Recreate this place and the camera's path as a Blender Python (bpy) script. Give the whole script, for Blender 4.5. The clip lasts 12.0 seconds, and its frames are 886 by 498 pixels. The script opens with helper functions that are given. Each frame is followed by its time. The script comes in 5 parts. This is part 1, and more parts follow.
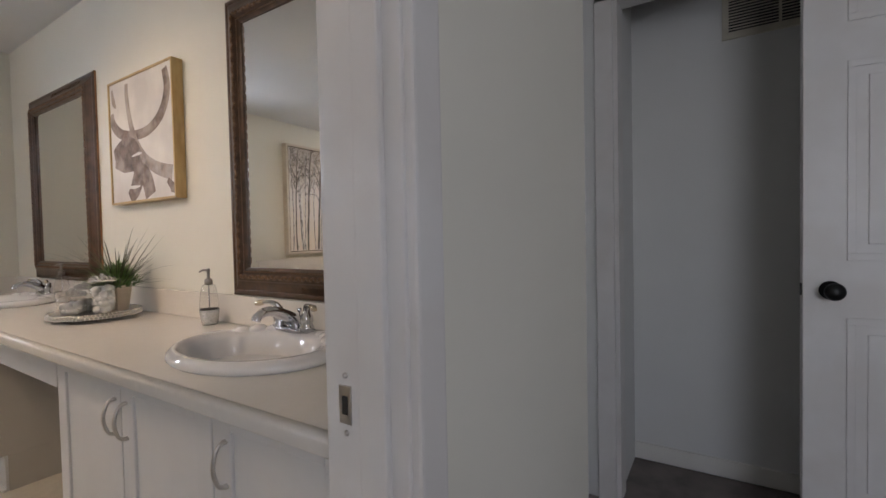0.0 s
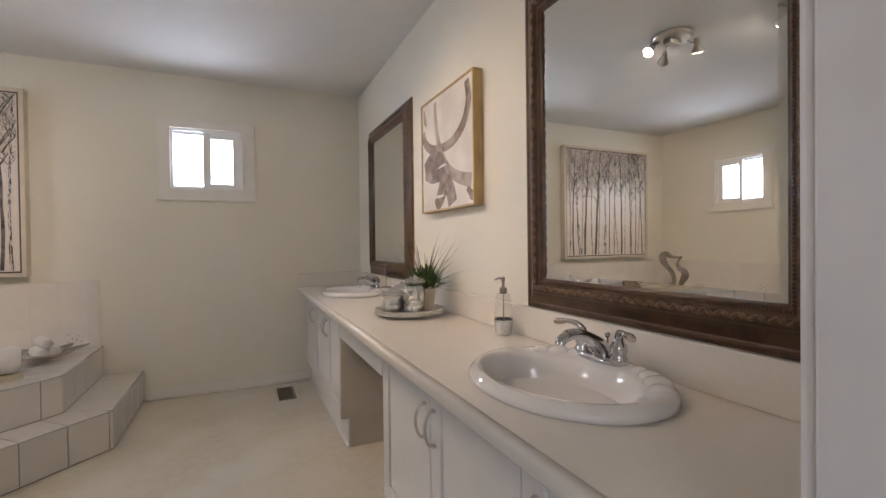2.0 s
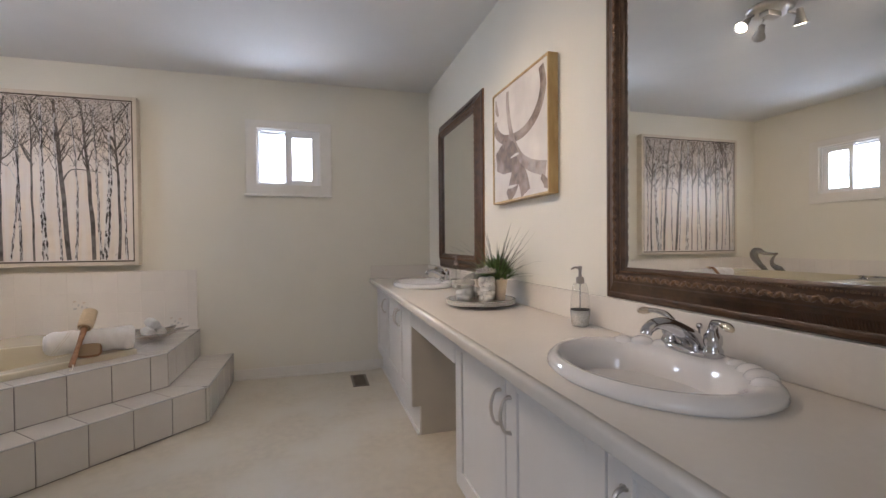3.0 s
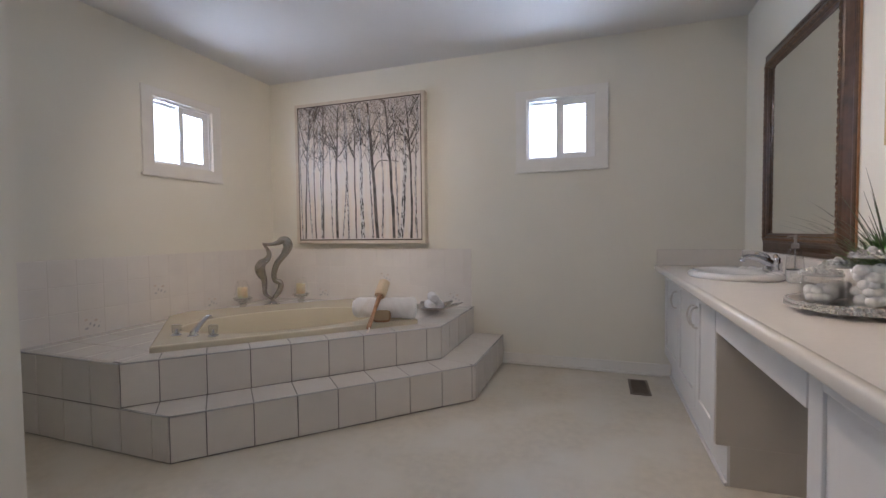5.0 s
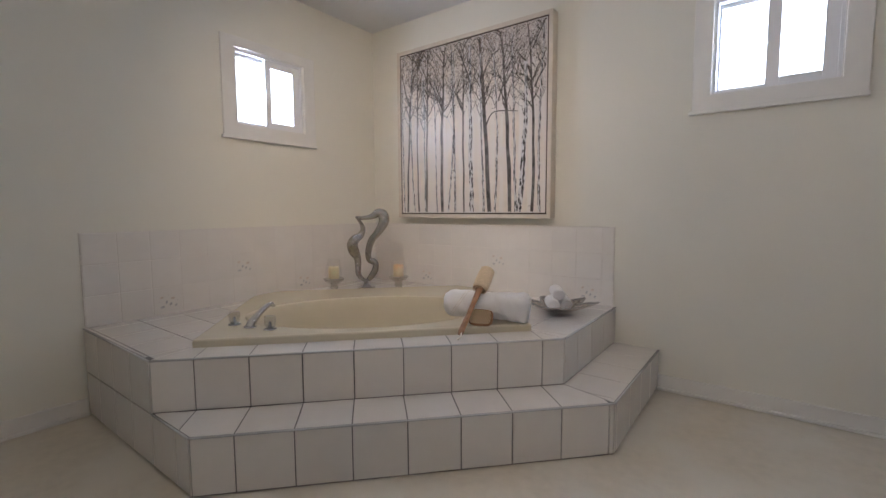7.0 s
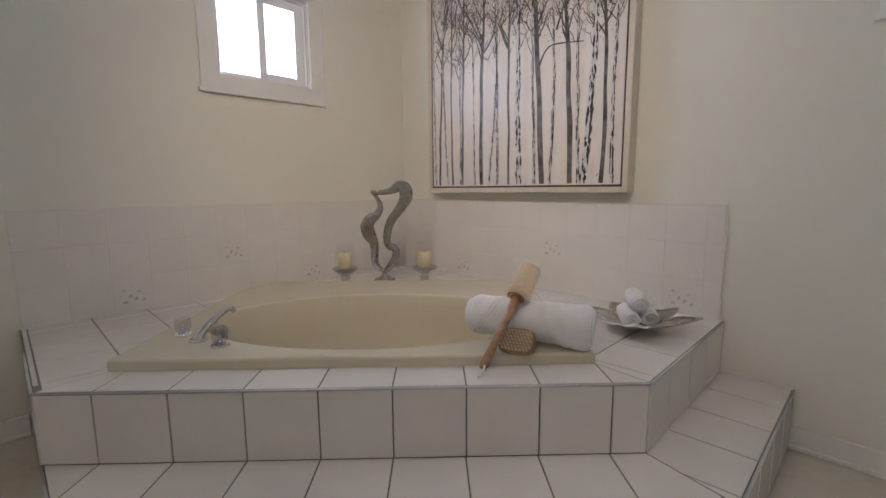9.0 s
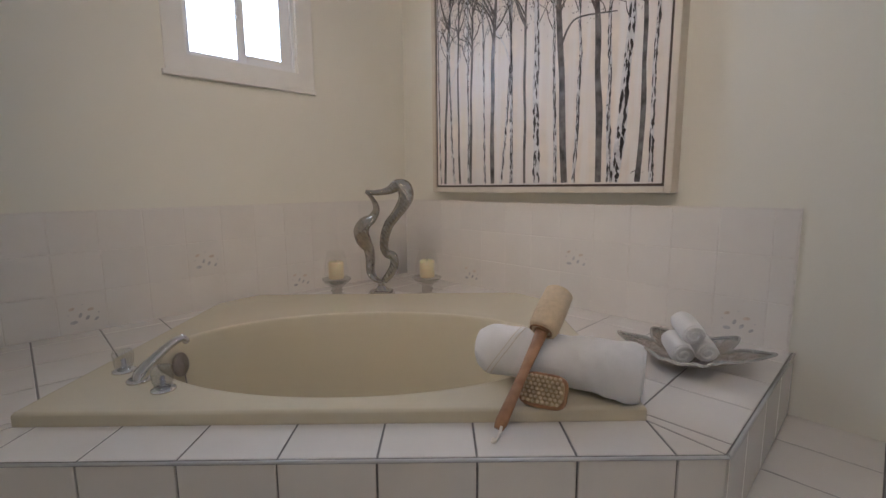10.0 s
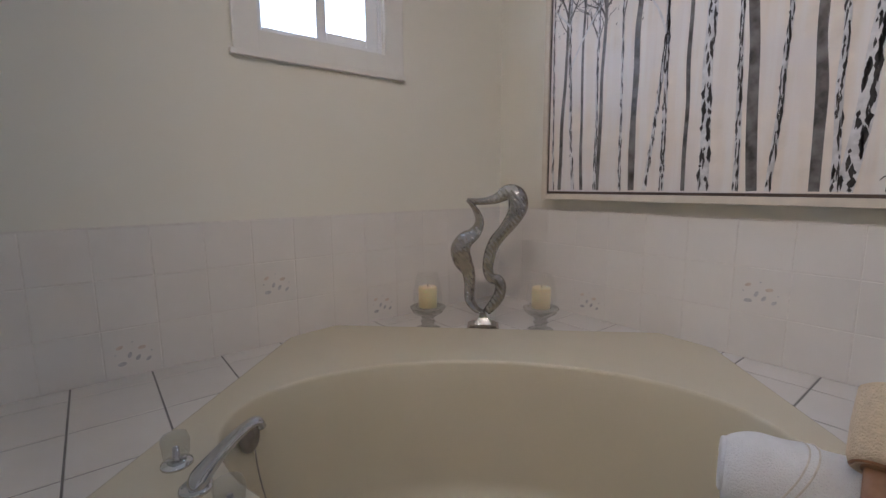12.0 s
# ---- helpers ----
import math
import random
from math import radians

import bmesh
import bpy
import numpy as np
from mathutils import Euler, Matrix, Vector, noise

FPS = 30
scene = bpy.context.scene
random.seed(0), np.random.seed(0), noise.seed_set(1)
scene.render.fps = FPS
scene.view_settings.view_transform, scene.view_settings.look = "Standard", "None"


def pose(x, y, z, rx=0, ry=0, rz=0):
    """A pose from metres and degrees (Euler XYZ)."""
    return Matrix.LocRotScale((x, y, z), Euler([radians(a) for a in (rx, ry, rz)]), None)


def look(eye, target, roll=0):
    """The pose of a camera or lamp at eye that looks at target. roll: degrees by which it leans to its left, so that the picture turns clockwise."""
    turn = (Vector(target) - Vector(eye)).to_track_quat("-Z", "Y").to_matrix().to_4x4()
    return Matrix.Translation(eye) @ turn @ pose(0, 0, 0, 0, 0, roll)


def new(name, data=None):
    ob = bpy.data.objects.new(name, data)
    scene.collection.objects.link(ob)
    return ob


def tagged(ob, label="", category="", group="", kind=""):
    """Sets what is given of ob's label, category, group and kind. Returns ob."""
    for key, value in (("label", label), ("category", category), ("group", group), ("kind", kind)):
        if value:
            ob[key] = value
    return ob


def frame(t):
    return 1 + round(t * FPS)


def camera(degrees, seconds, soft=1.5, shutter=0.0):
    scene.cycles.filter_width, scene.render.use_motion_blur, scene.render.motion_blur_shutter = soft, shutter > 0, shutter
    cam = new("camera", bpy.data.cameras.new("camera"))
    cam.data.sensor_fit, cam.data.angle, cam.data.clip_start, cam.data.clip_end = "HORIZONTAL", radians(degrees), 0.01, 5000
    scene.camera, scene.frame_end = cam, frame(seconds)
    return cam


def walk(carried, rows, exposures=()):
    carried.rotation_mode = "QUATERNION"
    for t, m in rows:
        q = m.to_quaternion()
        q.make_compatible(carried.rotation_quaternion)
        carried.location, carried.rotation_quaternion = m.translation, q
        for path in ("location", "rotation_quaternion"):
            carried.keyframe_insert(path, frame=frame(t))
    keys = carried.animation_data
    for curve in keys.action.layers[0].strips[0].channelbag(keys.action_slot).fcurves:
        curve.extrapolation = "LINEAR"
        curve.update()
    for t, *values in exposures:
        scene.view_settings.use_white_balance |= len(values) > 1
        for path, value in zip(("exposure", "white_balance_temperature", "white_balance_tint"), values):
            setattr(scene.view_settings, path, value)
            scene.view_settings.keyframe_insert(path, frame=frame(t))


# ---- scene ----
cam = camera(90.1, 12.0)
PATH = [
    (0, (-0.001, 0.238, 1.113), (1.692, 1.301, 1.058), -1.2),
    (0.5, (0.073, 0.373, 1.114), (1.516, 1.757, 1.069), -1.1),
    (1, (0.09, 0.458, 1.127), (1.273, 2.07, 1.095), -0.9),
    (1.5, (0.071, 0.492, 1.145), (1.067, 2.227, 1.114), -0.8),
    (2, (0.074, 0.51, 1.135), (0.904, 2.329, 1.112), -0.7),
    (2.5, (0.064, 0.504, 1.13), (0.762, 2.378, 1.103), -0.7),
    (3, (0.046, 0.524, 1.098), (0.6, 2.445, 1.069), -0.5),
    (3.5, (0.035, 0.567, 1.066), (0.358, 2.54, 1.033), -0.5),
    (3.7, (0.035, 0.601, 1.054), (0.234, 2.59, 1.023), -0.8),
    (5.3, (0.119, 1.083, 1.035), (-0.671, 2.917, 0.938), -0.5),
    (5.5, (0.106, 1.182, 1.041), (-0.75, 2.987, 0.927), -0.5),
    (6, (0.07, 1.377, 1.036), (-0.947, 3.095, 0.905), -0.5),
    (6.5, (-0.024, 1.58, 1.006), (-1.143, 3.229, 0.855), -0.3),
    (7, (-0.114, 1.743, 1.006), (-1.308, 3.338, 0.831), -0.3),
    (7.2, (-0.136, 1.8, 1.004), (-1.356, 3.373, 0.815), -0.3),
    (8.8, (-0.374, 2.32, 0.977), (-1.756, 3.74, 0.702), -0.3),
    (9, (-0.42, 2.378, 0.977), (-1.819, 3.782, 0.704), -0.5),
    (9.5, (-0.532, 2.487, 0.981), (-1.945, 3.874, 0.703), -0.5),
    (10, (-0.645, 2.616, 0.986), (-2.064, 3.996, 0.702), -0.5),
    (10.5, (-0.736, 2.712, 1), (-2.165, 4.08, 0.71), -0.5),
    (11, (-0.883, 2.756, 1.002), (-2.327, 4.109, 0.71), -0.3),
    (11.5, (-1.042, 2.745, 1.018), (-2.513, 4.069, 0.724), -0.3),
    (12, (-1.168, 2.712, 1.022), (-2.717, 3.942, 0.732), -0.4),
]

walk(cam, [(t, look(e, g, r)) for t, e, g, r in PATH], exposures=[(0.0, -0.15, 6400, 17), (0.5, -0.06, 6450, 17), (1.5, -0.08, 6600, 18), (2.5, 0.02, 6200, 18), (3.5, -0.03, 6050, 18), (5.5, -0.10, 5700, 18), (6.0, 0.0, 5850, 18), (7.0, 0.0, 5800, 17), (9.5, -0.10, 5800, 16), (10.5, -0.22, 5750, 16), (11.5, -0.24, 5650, 17), (12.0, -0.26, 5450, 17)])

# ---- world and light ----
world = bpy.data.worlds.new("sky")
scene.world = world
world.use_nodes = True
wn = world.node_tree.nodes
sky = wn.new("ShaderNodeTexSky")
sky.sky_type = "NISHITA"
sky.sun_disc = False
sky.sun_elevation, sky.sun_rotation = radians(38), radians(200)
world.node_tree.links.new(sky.outputs[0], wn["Background"].inputs[0])
wn["Background"].inputs[1].default_value = 0.12

WARM = (1.0, 0.79, 0.565)
DAY = (0.74, 0.85, 1.0)


def area_lamp(name, m, sx, sy, watts, colour):
    d = bpy.data.lights.new(name, "AREA")
    d.shape, d.size, d.size_y, d.energy, d.color = "RECTANGLE", sx, sy, watts, colour
    ob = new(name, d)
    ob.matrix_world = m
    return ob


def spot_lamp(name, eye, target, watts, cone=115, blend=1.0, radius=0.014):
    d = bpy.data.lights.new(name, "SPOT")
    d.energy, d.color, d.spot_size, d.spot_blend, d.shadow_soft_size = watts, WARM, radians(cone), blend, radius
    ob = new(name, d)
    ob.matrix_world = look(eye, target)
    return ob


sun = bpy.data.lights.new("sun", "SUN")
sun.energy, sun.angle, sun.color = 1.0, radians(12), (1.0, 0.95, 0.88)
new("sun", sun).matrix_world = look((0, 0, 8), (-2.6, 7.2, 0))

# ---- materials ----


def mat(name, colour, rough=0.5, metal=0.0, vary=0.06, scale=6.0, bump=0.0, bump_scale=120.0, second=None, mix_scale=2.0,
        coat=0.0, spec=0.5, sheen=0.0, island=0.0, rough_vary=0.035):
    m = bpy.data.materials.new(name)
    m.use_nodes = True
    nt = m.node_tree
    p = nt.nodes["Principled BSDF"]
    co = nt.nodes.new("ShaderNodeTexCoord")
    n1 = nt.nodes.new("ShaderNodeTexNoise")
    n1.inputs["Scale"].default_value, n1.inputs["Detail"].default_value = scale, 5
    nt.links.new(co.outputs["Object"], n1.inputs["Vector"])
    n2 = nt.nodes.new("ShaderNodeTexNoise")
    n2.inputs["Scale"].default_value, n2.inputs["Detail"].default_value = mix_scale, 3
    nt.links.new(co.outputs["Object"], n2.inputs["Vector"])
    r1 = nt.nodes.new("ShaderNodeValToRGB")
    lo = [max(0, c * (1 - vary)) for c in colour]
    hi = [min(1, c * (1 + vary)) for c in colour]
    r1.color_ramp.elements[0].position, r1.color_ramp.elements[1].position = 0.3, 0.7
    r1.color_ramp.elements[0].color, r1.color_ramp.elements[1].color = (*lo, 1), (*hi, 1)
    nt.links.new(n1.outputs["Fac"], r1.inputs["Fac"])
    out = r1.outputs["Color"]
    if second:
        r2 = nt.nodes.new("ShaderNodeValToRGB")
        r2.color_ramp.elements[0].position, r2.color_ramp.elements[1].position = 0.42, 0.62
        nt.links.new(n2.outputs["Fac"], r2.inputs["Fac"])
        mx = nt.nodes.new("ShaderNodeMix")
        mx.data_type = "RGBA"
        nt.links.new(r2.outputs["Color"], mx.inputs[0])
        nt.links.new(out, mx.inputs[6])
        mx.inputs[7].default_value = (*second, 1)
        out = mx.outputs[2]
    if island:
        oi = nt.nodes.new("ShaderNodeObjectInfo")
        mr = nt.nodes.new("ShaderNodeMapRange")
        mr.inputs["To Min"].default_value, mr.inputs["To Max"].default_value = 1 - island, 1 + island
        nt.links.new(oi.outputs["Random"], mr.inputs["Value"])
        hs = nt.nodes.new("ShaderNodeHueSaturation")
        nt.links.new(mr.outputs[0], hs.inputs["Value"])
        nt.links.new(out, hs.inputs["Color"])
        out = hs.outputs[0]
    nt.links.new(out, p.inputs["Base Color"])
    rr = nt.nodes.new("ShaderNodeMapRange")
    rr.inputs["To Min"].default_value, rr.inputs["To Max"].default_value = max(0, rough - rough_vary), min(1, rough + rough_vary)
    nt.links.new(n2.outputs["Fac"], rr.inputs["Value"])
    nt.links.new(rr.outputs[0], p.inputs["Roughness"])
    p.inputs["Metallic"].default_value = metal
    p.inputs["Specular IOR Level"].default_value = spec
    p.inputs["Coat Weight"].default_value = coat
    p.inputs["Coat Roughness"].default_value = 0.06
    p.inputs["Sheen Weight"].default_value = sheen
    if bump:
        nb = nt.nodes.new("ShaderNodeTexNoise")
        nb.inputs["Scale"].default_value, nb.inputs["Detail"].default_value = bump_scale, 4
        nt.links.new(co.outputs["Object"], nb.inputs["Vector"])
        b = nt.nodes.new("ShaderNodeBump")
        b.inputs["Strength"].default_value, b.inputs["Distance"].default_value = bump, 0.004
        nt.links.new(nb.outputs["Fac"], b.inputs["Height"])
        nt.links.new(b.outputs[0], p.inputs["Normal"])
    return m


def glow_mat(name, colour, strength):
    m = bpy.data.materials.new(name)
    m.use_nodes = True
    p = m.node_tree.nodes["Principled BSDF"]
    p.inputs["Base Color"].default_value = (*colour, 1)
    p.inputs["Emission Color"].default_value = (*colour, 1)
    p.inputs["Emission Strength"].default_value = strength
    return m


def wood_mat(name, dark, light, stretch=(1, 1, 14), rough=0.5, scale=9):
    m = mat(name, light, rough, bump=0.05, bump_scale=200)
    nt = m.node_tree
    p = nt.nodes["Principled BSDF"]
    co = nt.nodes.new("ShaderNodeTexCoord")
    mp = nt.nodes.new("ShaderNodeMapping")
    mp.inputs["Scale"].default_value = stretch
    nt.links.new(co.outputs["Object"], mp.inputs["Vector"])
    n = nt.nodes.new("ShaderNodeTexNoise")
    n.inputs["Scale"].default_value, n.inputs["Detail"].default_value = scale, 6
    nt.links.new(mp.outputs[0], n.inputs["Vector"])
    r = nt.nodes.new("ShaderNodeValToRGB")
    r.color_ramp.elements[0].position, r.color_ramp.elements[1].position = 0.35, 0.68
    r.color_ramp.elements[0].color, r.color_ramp.elements[1].color = (*dark, 1), (*light, 1)
    nt.links.new(n.outputs["Fac"], r.inputs["Fac"])
    nt.links.new(r.outputs["Color"], p.inputs["Base Color"])
    return m


M_WALL = mat("cream_wall_paint", (0.76, 0.735, 0.65), 0.62, vary=0.02, scale=3, bump=0.08, bump_scale=260, second=(0.75, 0.725, 0.635), mix_scale=1.2)
M_HALLWALL = mat("grey_white_hall_paint", (0.72, 0.72, 0.70), 0.62, vary=0.02, scale=3, bump=0.08, bump_scale=260)
M_CEIL = mat("white_ceiling_paint", (0.71, 0.70, 0.68), 0.8, vary=0.015, scale=4, bump=0.15, bump_scale=180)
M_TRIM = mat("white_trim_paint", (0.765, 0.745, 0.70), 0.38, vary=0.025, scale=10, bump=0.04, bump_scale=90)
M_JAMB = mat("scuffed_white_trim_paint", (0.74, 0.72, 0.70), 0.42, vary=0.05, scale=7, bump=0.1, bump_scale=60, second=(0.70, 0.67, 0.64), mix_scale=5)
M_FLOOR = mat("cream_vinyl_floor", (0.60, 0.545, 0.445), 0.36, vary=0.06, scale=22, bump=0.04, bump_scale=70, second=(0.64, 0.60, 0.515), mix_scale=2.6)
M_HALLFLOOR = mat("dark_grey_brown_flooring", (0.16, 0.135, 0.125), 0.55, vary=0.2, scale=14, bump=0.1, bump_scale=50, second=(0.21, 0.18, 0.165), mix_scale=6)
M_TILE = mat("glazed_off_white_tile", (0.71, 0.675, 0.63), 0.15, vary=0.02, scale=9, bump=0.02, bump_scale=40, island=0.03, coat=0.3)
M_WTILE = mat("glazed_white_wall_tile", (0.75, 0.715, 0.67), 0.2, vary=0.02, scale=9, bump=0.03, bump_scale=30, island=0.02)
M_GROUT = mat("dark_grey_grout", (0.17, 0.16, 0.155), 0.9, vary=0.2, scale=60, bump=0.2, bump_scale=300)
M_WGROUT = mat("pale_grout", (0.715, 0.675, 0.625), 0.9, vary=0.08, scale=60, bump=0.2, bump_scale=300)
M_EDGE = mat("pale_grey_edge_trim", (0.52, 0.52, 0.52), 0.12, vary=0.05, scale=20, coat=0.6)
M_TUB = mat("cream_acrylic", (0.61, 0.555, 0.42), 0.09, vary=0.015, scale=5)
M_PORC = mat("white_porcelain", (0.80, 0.775, 0.75), 0.08, vary=0.01, scale=4, coat=0.6)
M_COUNTER = mat("cream_white_laminate", (0.76, 0.715, 0.65), 0.26, vary=0.02, scale=60, second=(0.75, 0.705, 0.64), mix_scale=9, rough_vary=0.01)
M_CAB = mat("white_painted_cabinet", (0.72, 0.71, 0.70), 0.36, vary=0.02, scale=9, bump=0.04, bump_scale=120)
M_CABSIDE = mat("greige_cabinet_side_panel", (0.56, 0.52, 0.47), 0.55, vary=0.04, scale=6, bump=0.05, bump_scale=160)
M_CHROME = mat("polished_chrome", (0.62, 0.62, 0.64), 0.08, 1.0, vary=0.02, scale=20, rough_vary=0.03)
M_NICKEL = mat("satin_nickel", (0.62, 0.59, 0.56), 0.3, 1.0, vary=0.05, scale=40)
M_BRASS = mat("polished_brass_tip", (0.74, 0.65, 0.53), 0.16, 1.0, vary=0.04, scale=30)
M_SILVER = mat("hammered_silver_metal", (0.43, 0.40, 0.365), 0.11, 1.0, vary=0.14, scale=40, bump=0.5, bump_scale=70)
wv = M_SILVER.node_tree.nodes.new("ShaderNodeTexWave")
wv.wave_type, wv.bands_direction = "BANDS", "DIAGONAL"
wv.inputs["Scale"].default_value, wv.inputs["Distortion"].default_value, wv.inputs["Detail"].default_value = 22.0, 4.0, 2.0
wco = M_SILVER.node_tree.nodes.new("ShaderNodeTexCoord")
M_SILVER.node_tree.links.new(wco.outputs["Object"], wv.inputs["Vector"])
for nd in M_SILVER.node_tree.nodes:
    if nd.type == "BUMP":
        M_SILVER.node_tree.links.new(wv.outputs["Fac"], nd.inputs["Height"])
        nd.inputs["Strength"].default_value, nd.inputs["Distance"].default_value = 0.3, 0.004
M_PLATE = mat("hammered_silver_leaf_metal", (0.52, 0.48, 0.44), 0.26, 1.0, vary=0.3, scale=90, bump=0.9, bump_scale=170)
M_BEAD = mat("sparkling_bead_rim", (0.82, 0.79, 0.75), 0.14, 0.7, vary=0.25, scale=160, bump=0.9, bump_scale=320)
M_BLACK = mat("black_metal_knob", (0.015, 0.015, 0.016), 0.35, 0.6, vary=0.2, scale=30)
M_FRAME = wood_mat("dark_bronze_brown_frame", (0.050, 0.026, 0.012), (0.10, 0.05, 0.023), (2, 2, 2), 0.36, 12)
M_FRAME.node_tree.nodes["Principled BSDF"].inputs["Specular IOR Level"].default_value = 0.45
M_FRAMEHI = mat("worn_bronze_highlight", (0.17, 0.10, 0.055), 0.36, 0.45, vary=0.4, scale=70, bump=0.7, bump_scale=160)
M_FRAMESIDE = wood_mat("reddish_brown_frame_side", (0.22, 0.10, 0.04), (0.38, 0.19, 0.08), (4, 4, 1), 0.42, 10)
M_MIRROR = mat("mirror_silvering", (0.88, 0.89, 0.875), 0.012, 1.0, vary=0.0, scale=2, rough_vary=0.004)


def thin_glass(name, tint, gloss=0.5):
    m = bpy.data.materials.new(name)
    m.use_nodes = True
    nt = m.node_tree
    nt.nodes.remove(nt.nodes["Principled BSDF"])
    tr_, gl, fr, mx = [nt.nodes.new("ShaderNode" + k) for k in ("BsdfTransparent", "BsdfGlossy", "LayerWeight", "MixShader")]
    pw, ad = nt.nodes.new("ShaderNodeMath"), nt.nodes.new("ShaderNodeMath")
    pw.operation, pw.inputs[1].default_value = "POWER", 3.0
    ad.operation, ad.inputs[1].default_value, ad.inputs[2].default_value = "MULTIPLY_ADD", gloss, 0.03
    nt.links.new(fr.outputs["Facing"], pw.inputs[0])
    nt.links.new(pw.outputs[0], ad.inputs[0])
    tr_.inputs[0].default_value = (*tint, 1)
    gl.inputs["Roughness"].default_value = 0.03
    nt.links.new(ad.outputs[0], mx.inputs[0])
    nt.links.new(tr_.outputs[0], mx.inputs[1])
    nt.links.new(gl.outputs[0], mx.inputs[2])
    nt.links.new(mx.outputs[0], nt.nodes["Material Output"].inputs[0])
    return m


M_GLASS = thin_glass("clear_glass", (0.992, 0.992, 0.988), 0.28)
M_BOTTLE = thin_glass("clear_bottle_glass", (0.94, 0.94, 0.93), 0.8)
M_SHADE = thin_glass("thin_clear_shade_glass", (0.998, 0.998, 0.996), 0.10)
M_CUTGLASS = thin_glass("thick_clear_glass", (0.86, 0.86, 0.84), 0.9)
M_PANE = thin_glass("window_pane_glass", (0.97, 0.99, 1.0), 0.3)

M_ACRYL = thin_glass("clear_acrylic_knob", (0.88, 0.89, 0.90), 1.0)
M_WAX = mat("ivory_candle_wax", (0.80, 0.70, 0.46), 0.45, vary=0.04, scale=20, bump=0.06, bump_scale=60)
M_WAX.node_tree.nodes["Principled BSDF"].inputs["Subsurface Weight"].default_value = 0.3
M_TOWEL = mat("white_terry_towel", (0.89, 0.88, 0.87), 0.95, vary=0.03, scale=60, bump=1.0, bump_scale=420, sheen=0.4, second=(0.86, 0.845, 0.83), mix_scale=14)
M_LOOFAH = mat("tan_loofah", (0.68, 0.54, 0.36), 0.95, vary=0.07, scale=90, bump=1.0, bump_scale=330)
M_HANDLE = wood_mat("brown_wooden_handle", (0.24, 0.115, 0.05), (0.38, 0.20, 0.095), (2, 2, 2), 0.45, 16)
M_BRISTLE = mat("brown_bristle_bed", (0.47, 0.34, 0.19), 0.8, vary=0.2, scale=140, bump=1.0, bump_scale=500)
M_POT = mat("beige_clay_pot", (0.68, 0.57, 0.44), 0.7, vary=0.06, scale=20, bump=0.12, bump_scale=120, second=(0.71, 0.61, 0.49), mix_scale=16)
M_LEAF = mat("green_grass_leaf", (0.085, 0.17, 0.045), 0.5, vary=0.45, scale=25, second=(0.15, 0.23, 0.07), mix_scale=30)
M_LEAFDRY = mat("dark_olive_blade", (0.07, 0.08, 0.035), 0.55, vary=0.4, scale=25)
M_COTTON = mat("white_cotton", (0.86, 0.85, 0.84), 0.95, vary=0.03, scale=40, bump=0.8, bump_scale=120)
M_SOAP = mat("glittering_silver_band", (0.74, 0.72, 0.69), 0.25, 0.55, vary=0.4, scale=260, bump=0.9, bump_scale=300)
M_GOLD = wood_mat("pale_gold_wood_frame", (0.44, 0.29, 0.11), (0.58, 0.41, 0.18), (4, 4, 1), 0.42, 8)
M_PFRAME = mat("champagne_picture_frame", (0.63, 0.56, 0.46), 0.4, vary=0.06, scale=18, bump=0.05, bump_scale=90)
M_PLINE = mat("dark_brown_inner_line", (0.075, 0.05, 0.035), 0.5, vary=0.2, scale=20)
M_CANVAS = mat("blush_cream_canvas", (0.72, 0.635, 0.545), 0.38, vary=0.08, scale=14, bump=0.25, bump_scale=160, second=(0.70, 0.64, 0.60), mix_scale=5, spec=0.4)
# vertical dry-brush streaks on the birch canvas
cvm = M_CANVAS.node_tree.nodes.new("ShaderNodeMapping")
cvm.inputs["Scale"].default_value = (26, 26, 1.6)
cvc, cvn, cvr, cvx = [M_CANVAS.node_tree.nodes.new("ShaderNode" + k) for k in ("TexCoord", "TexNoise", "ValToRGB", "Mix")]
cvn.inputs["Scale"].default_value, cvn.inputs["Detail"].default_value = 1.0, 6
cvr.color_ramp.elements[0].position, cvr.color_ramp.elements[1].position = 0.46, 0.66
cvx.data_type = "RGBA"
cvx.inputs[7].default_value = (0.74, 0.70, 0.665, 1)
cbsdf = M_CANVAS.node_tree.nodes["Principled BSDF"]
M_CANVAS.node_tree.links.new(cbsdf.inputs["Base Color"].links[0].from_socket, cvx.inputs[6])
for a, b in ((cvc.outputs["Object"], cvm.inputs["Vector"]), (cvm.outputs[0], cvn.inputs["Vector"]), (cvn.outputs["Fac"], cvr.inputs["Fac"]), (cvr.outputs["Color"], cvx.inputs[0]), (cvx.outputs[2], cbsdf.inputs["Base Color"])):
    M_CANVAS.node_tree.links.new(a, b)
M_CANVAS2 = mat("off_white_canvas", (0.72, 0.68, 0.62), 0.6, vary=0.06, scale=9, bump=0.2, bump_scale=180, second=(0.60, 0.56, 0.52), mix_scale=4)
M_TRUNK = mat("grey_brown_paint", (0.10, 0.088, 0.08), 0.26, vary=0.45, scale=34, bump=0.6, bump_scale=120, second=(0.19, 0.175, 0.165), mix_scale=16)
M_TWIG = mat("umber_paint", (0.075, 0.058, 0.046), 0.35, vary=0.4, scale=40, bump=0.3, bump_scale=160)
M_BIRCH = mat("white_bark_paint", (0.66, 0.64, 0.63), 0.28, vary=0.12, scale=40, bump=0.5, bump_scale=140, second=(0.52, 0.50, 0.49), mix_scale=34)
M_BARK = mat("black_bark_paint", (0.035, 0.028, 0.025), 0.35, vary=0.4, scale=60, bump=0.4, bump_scale=200)
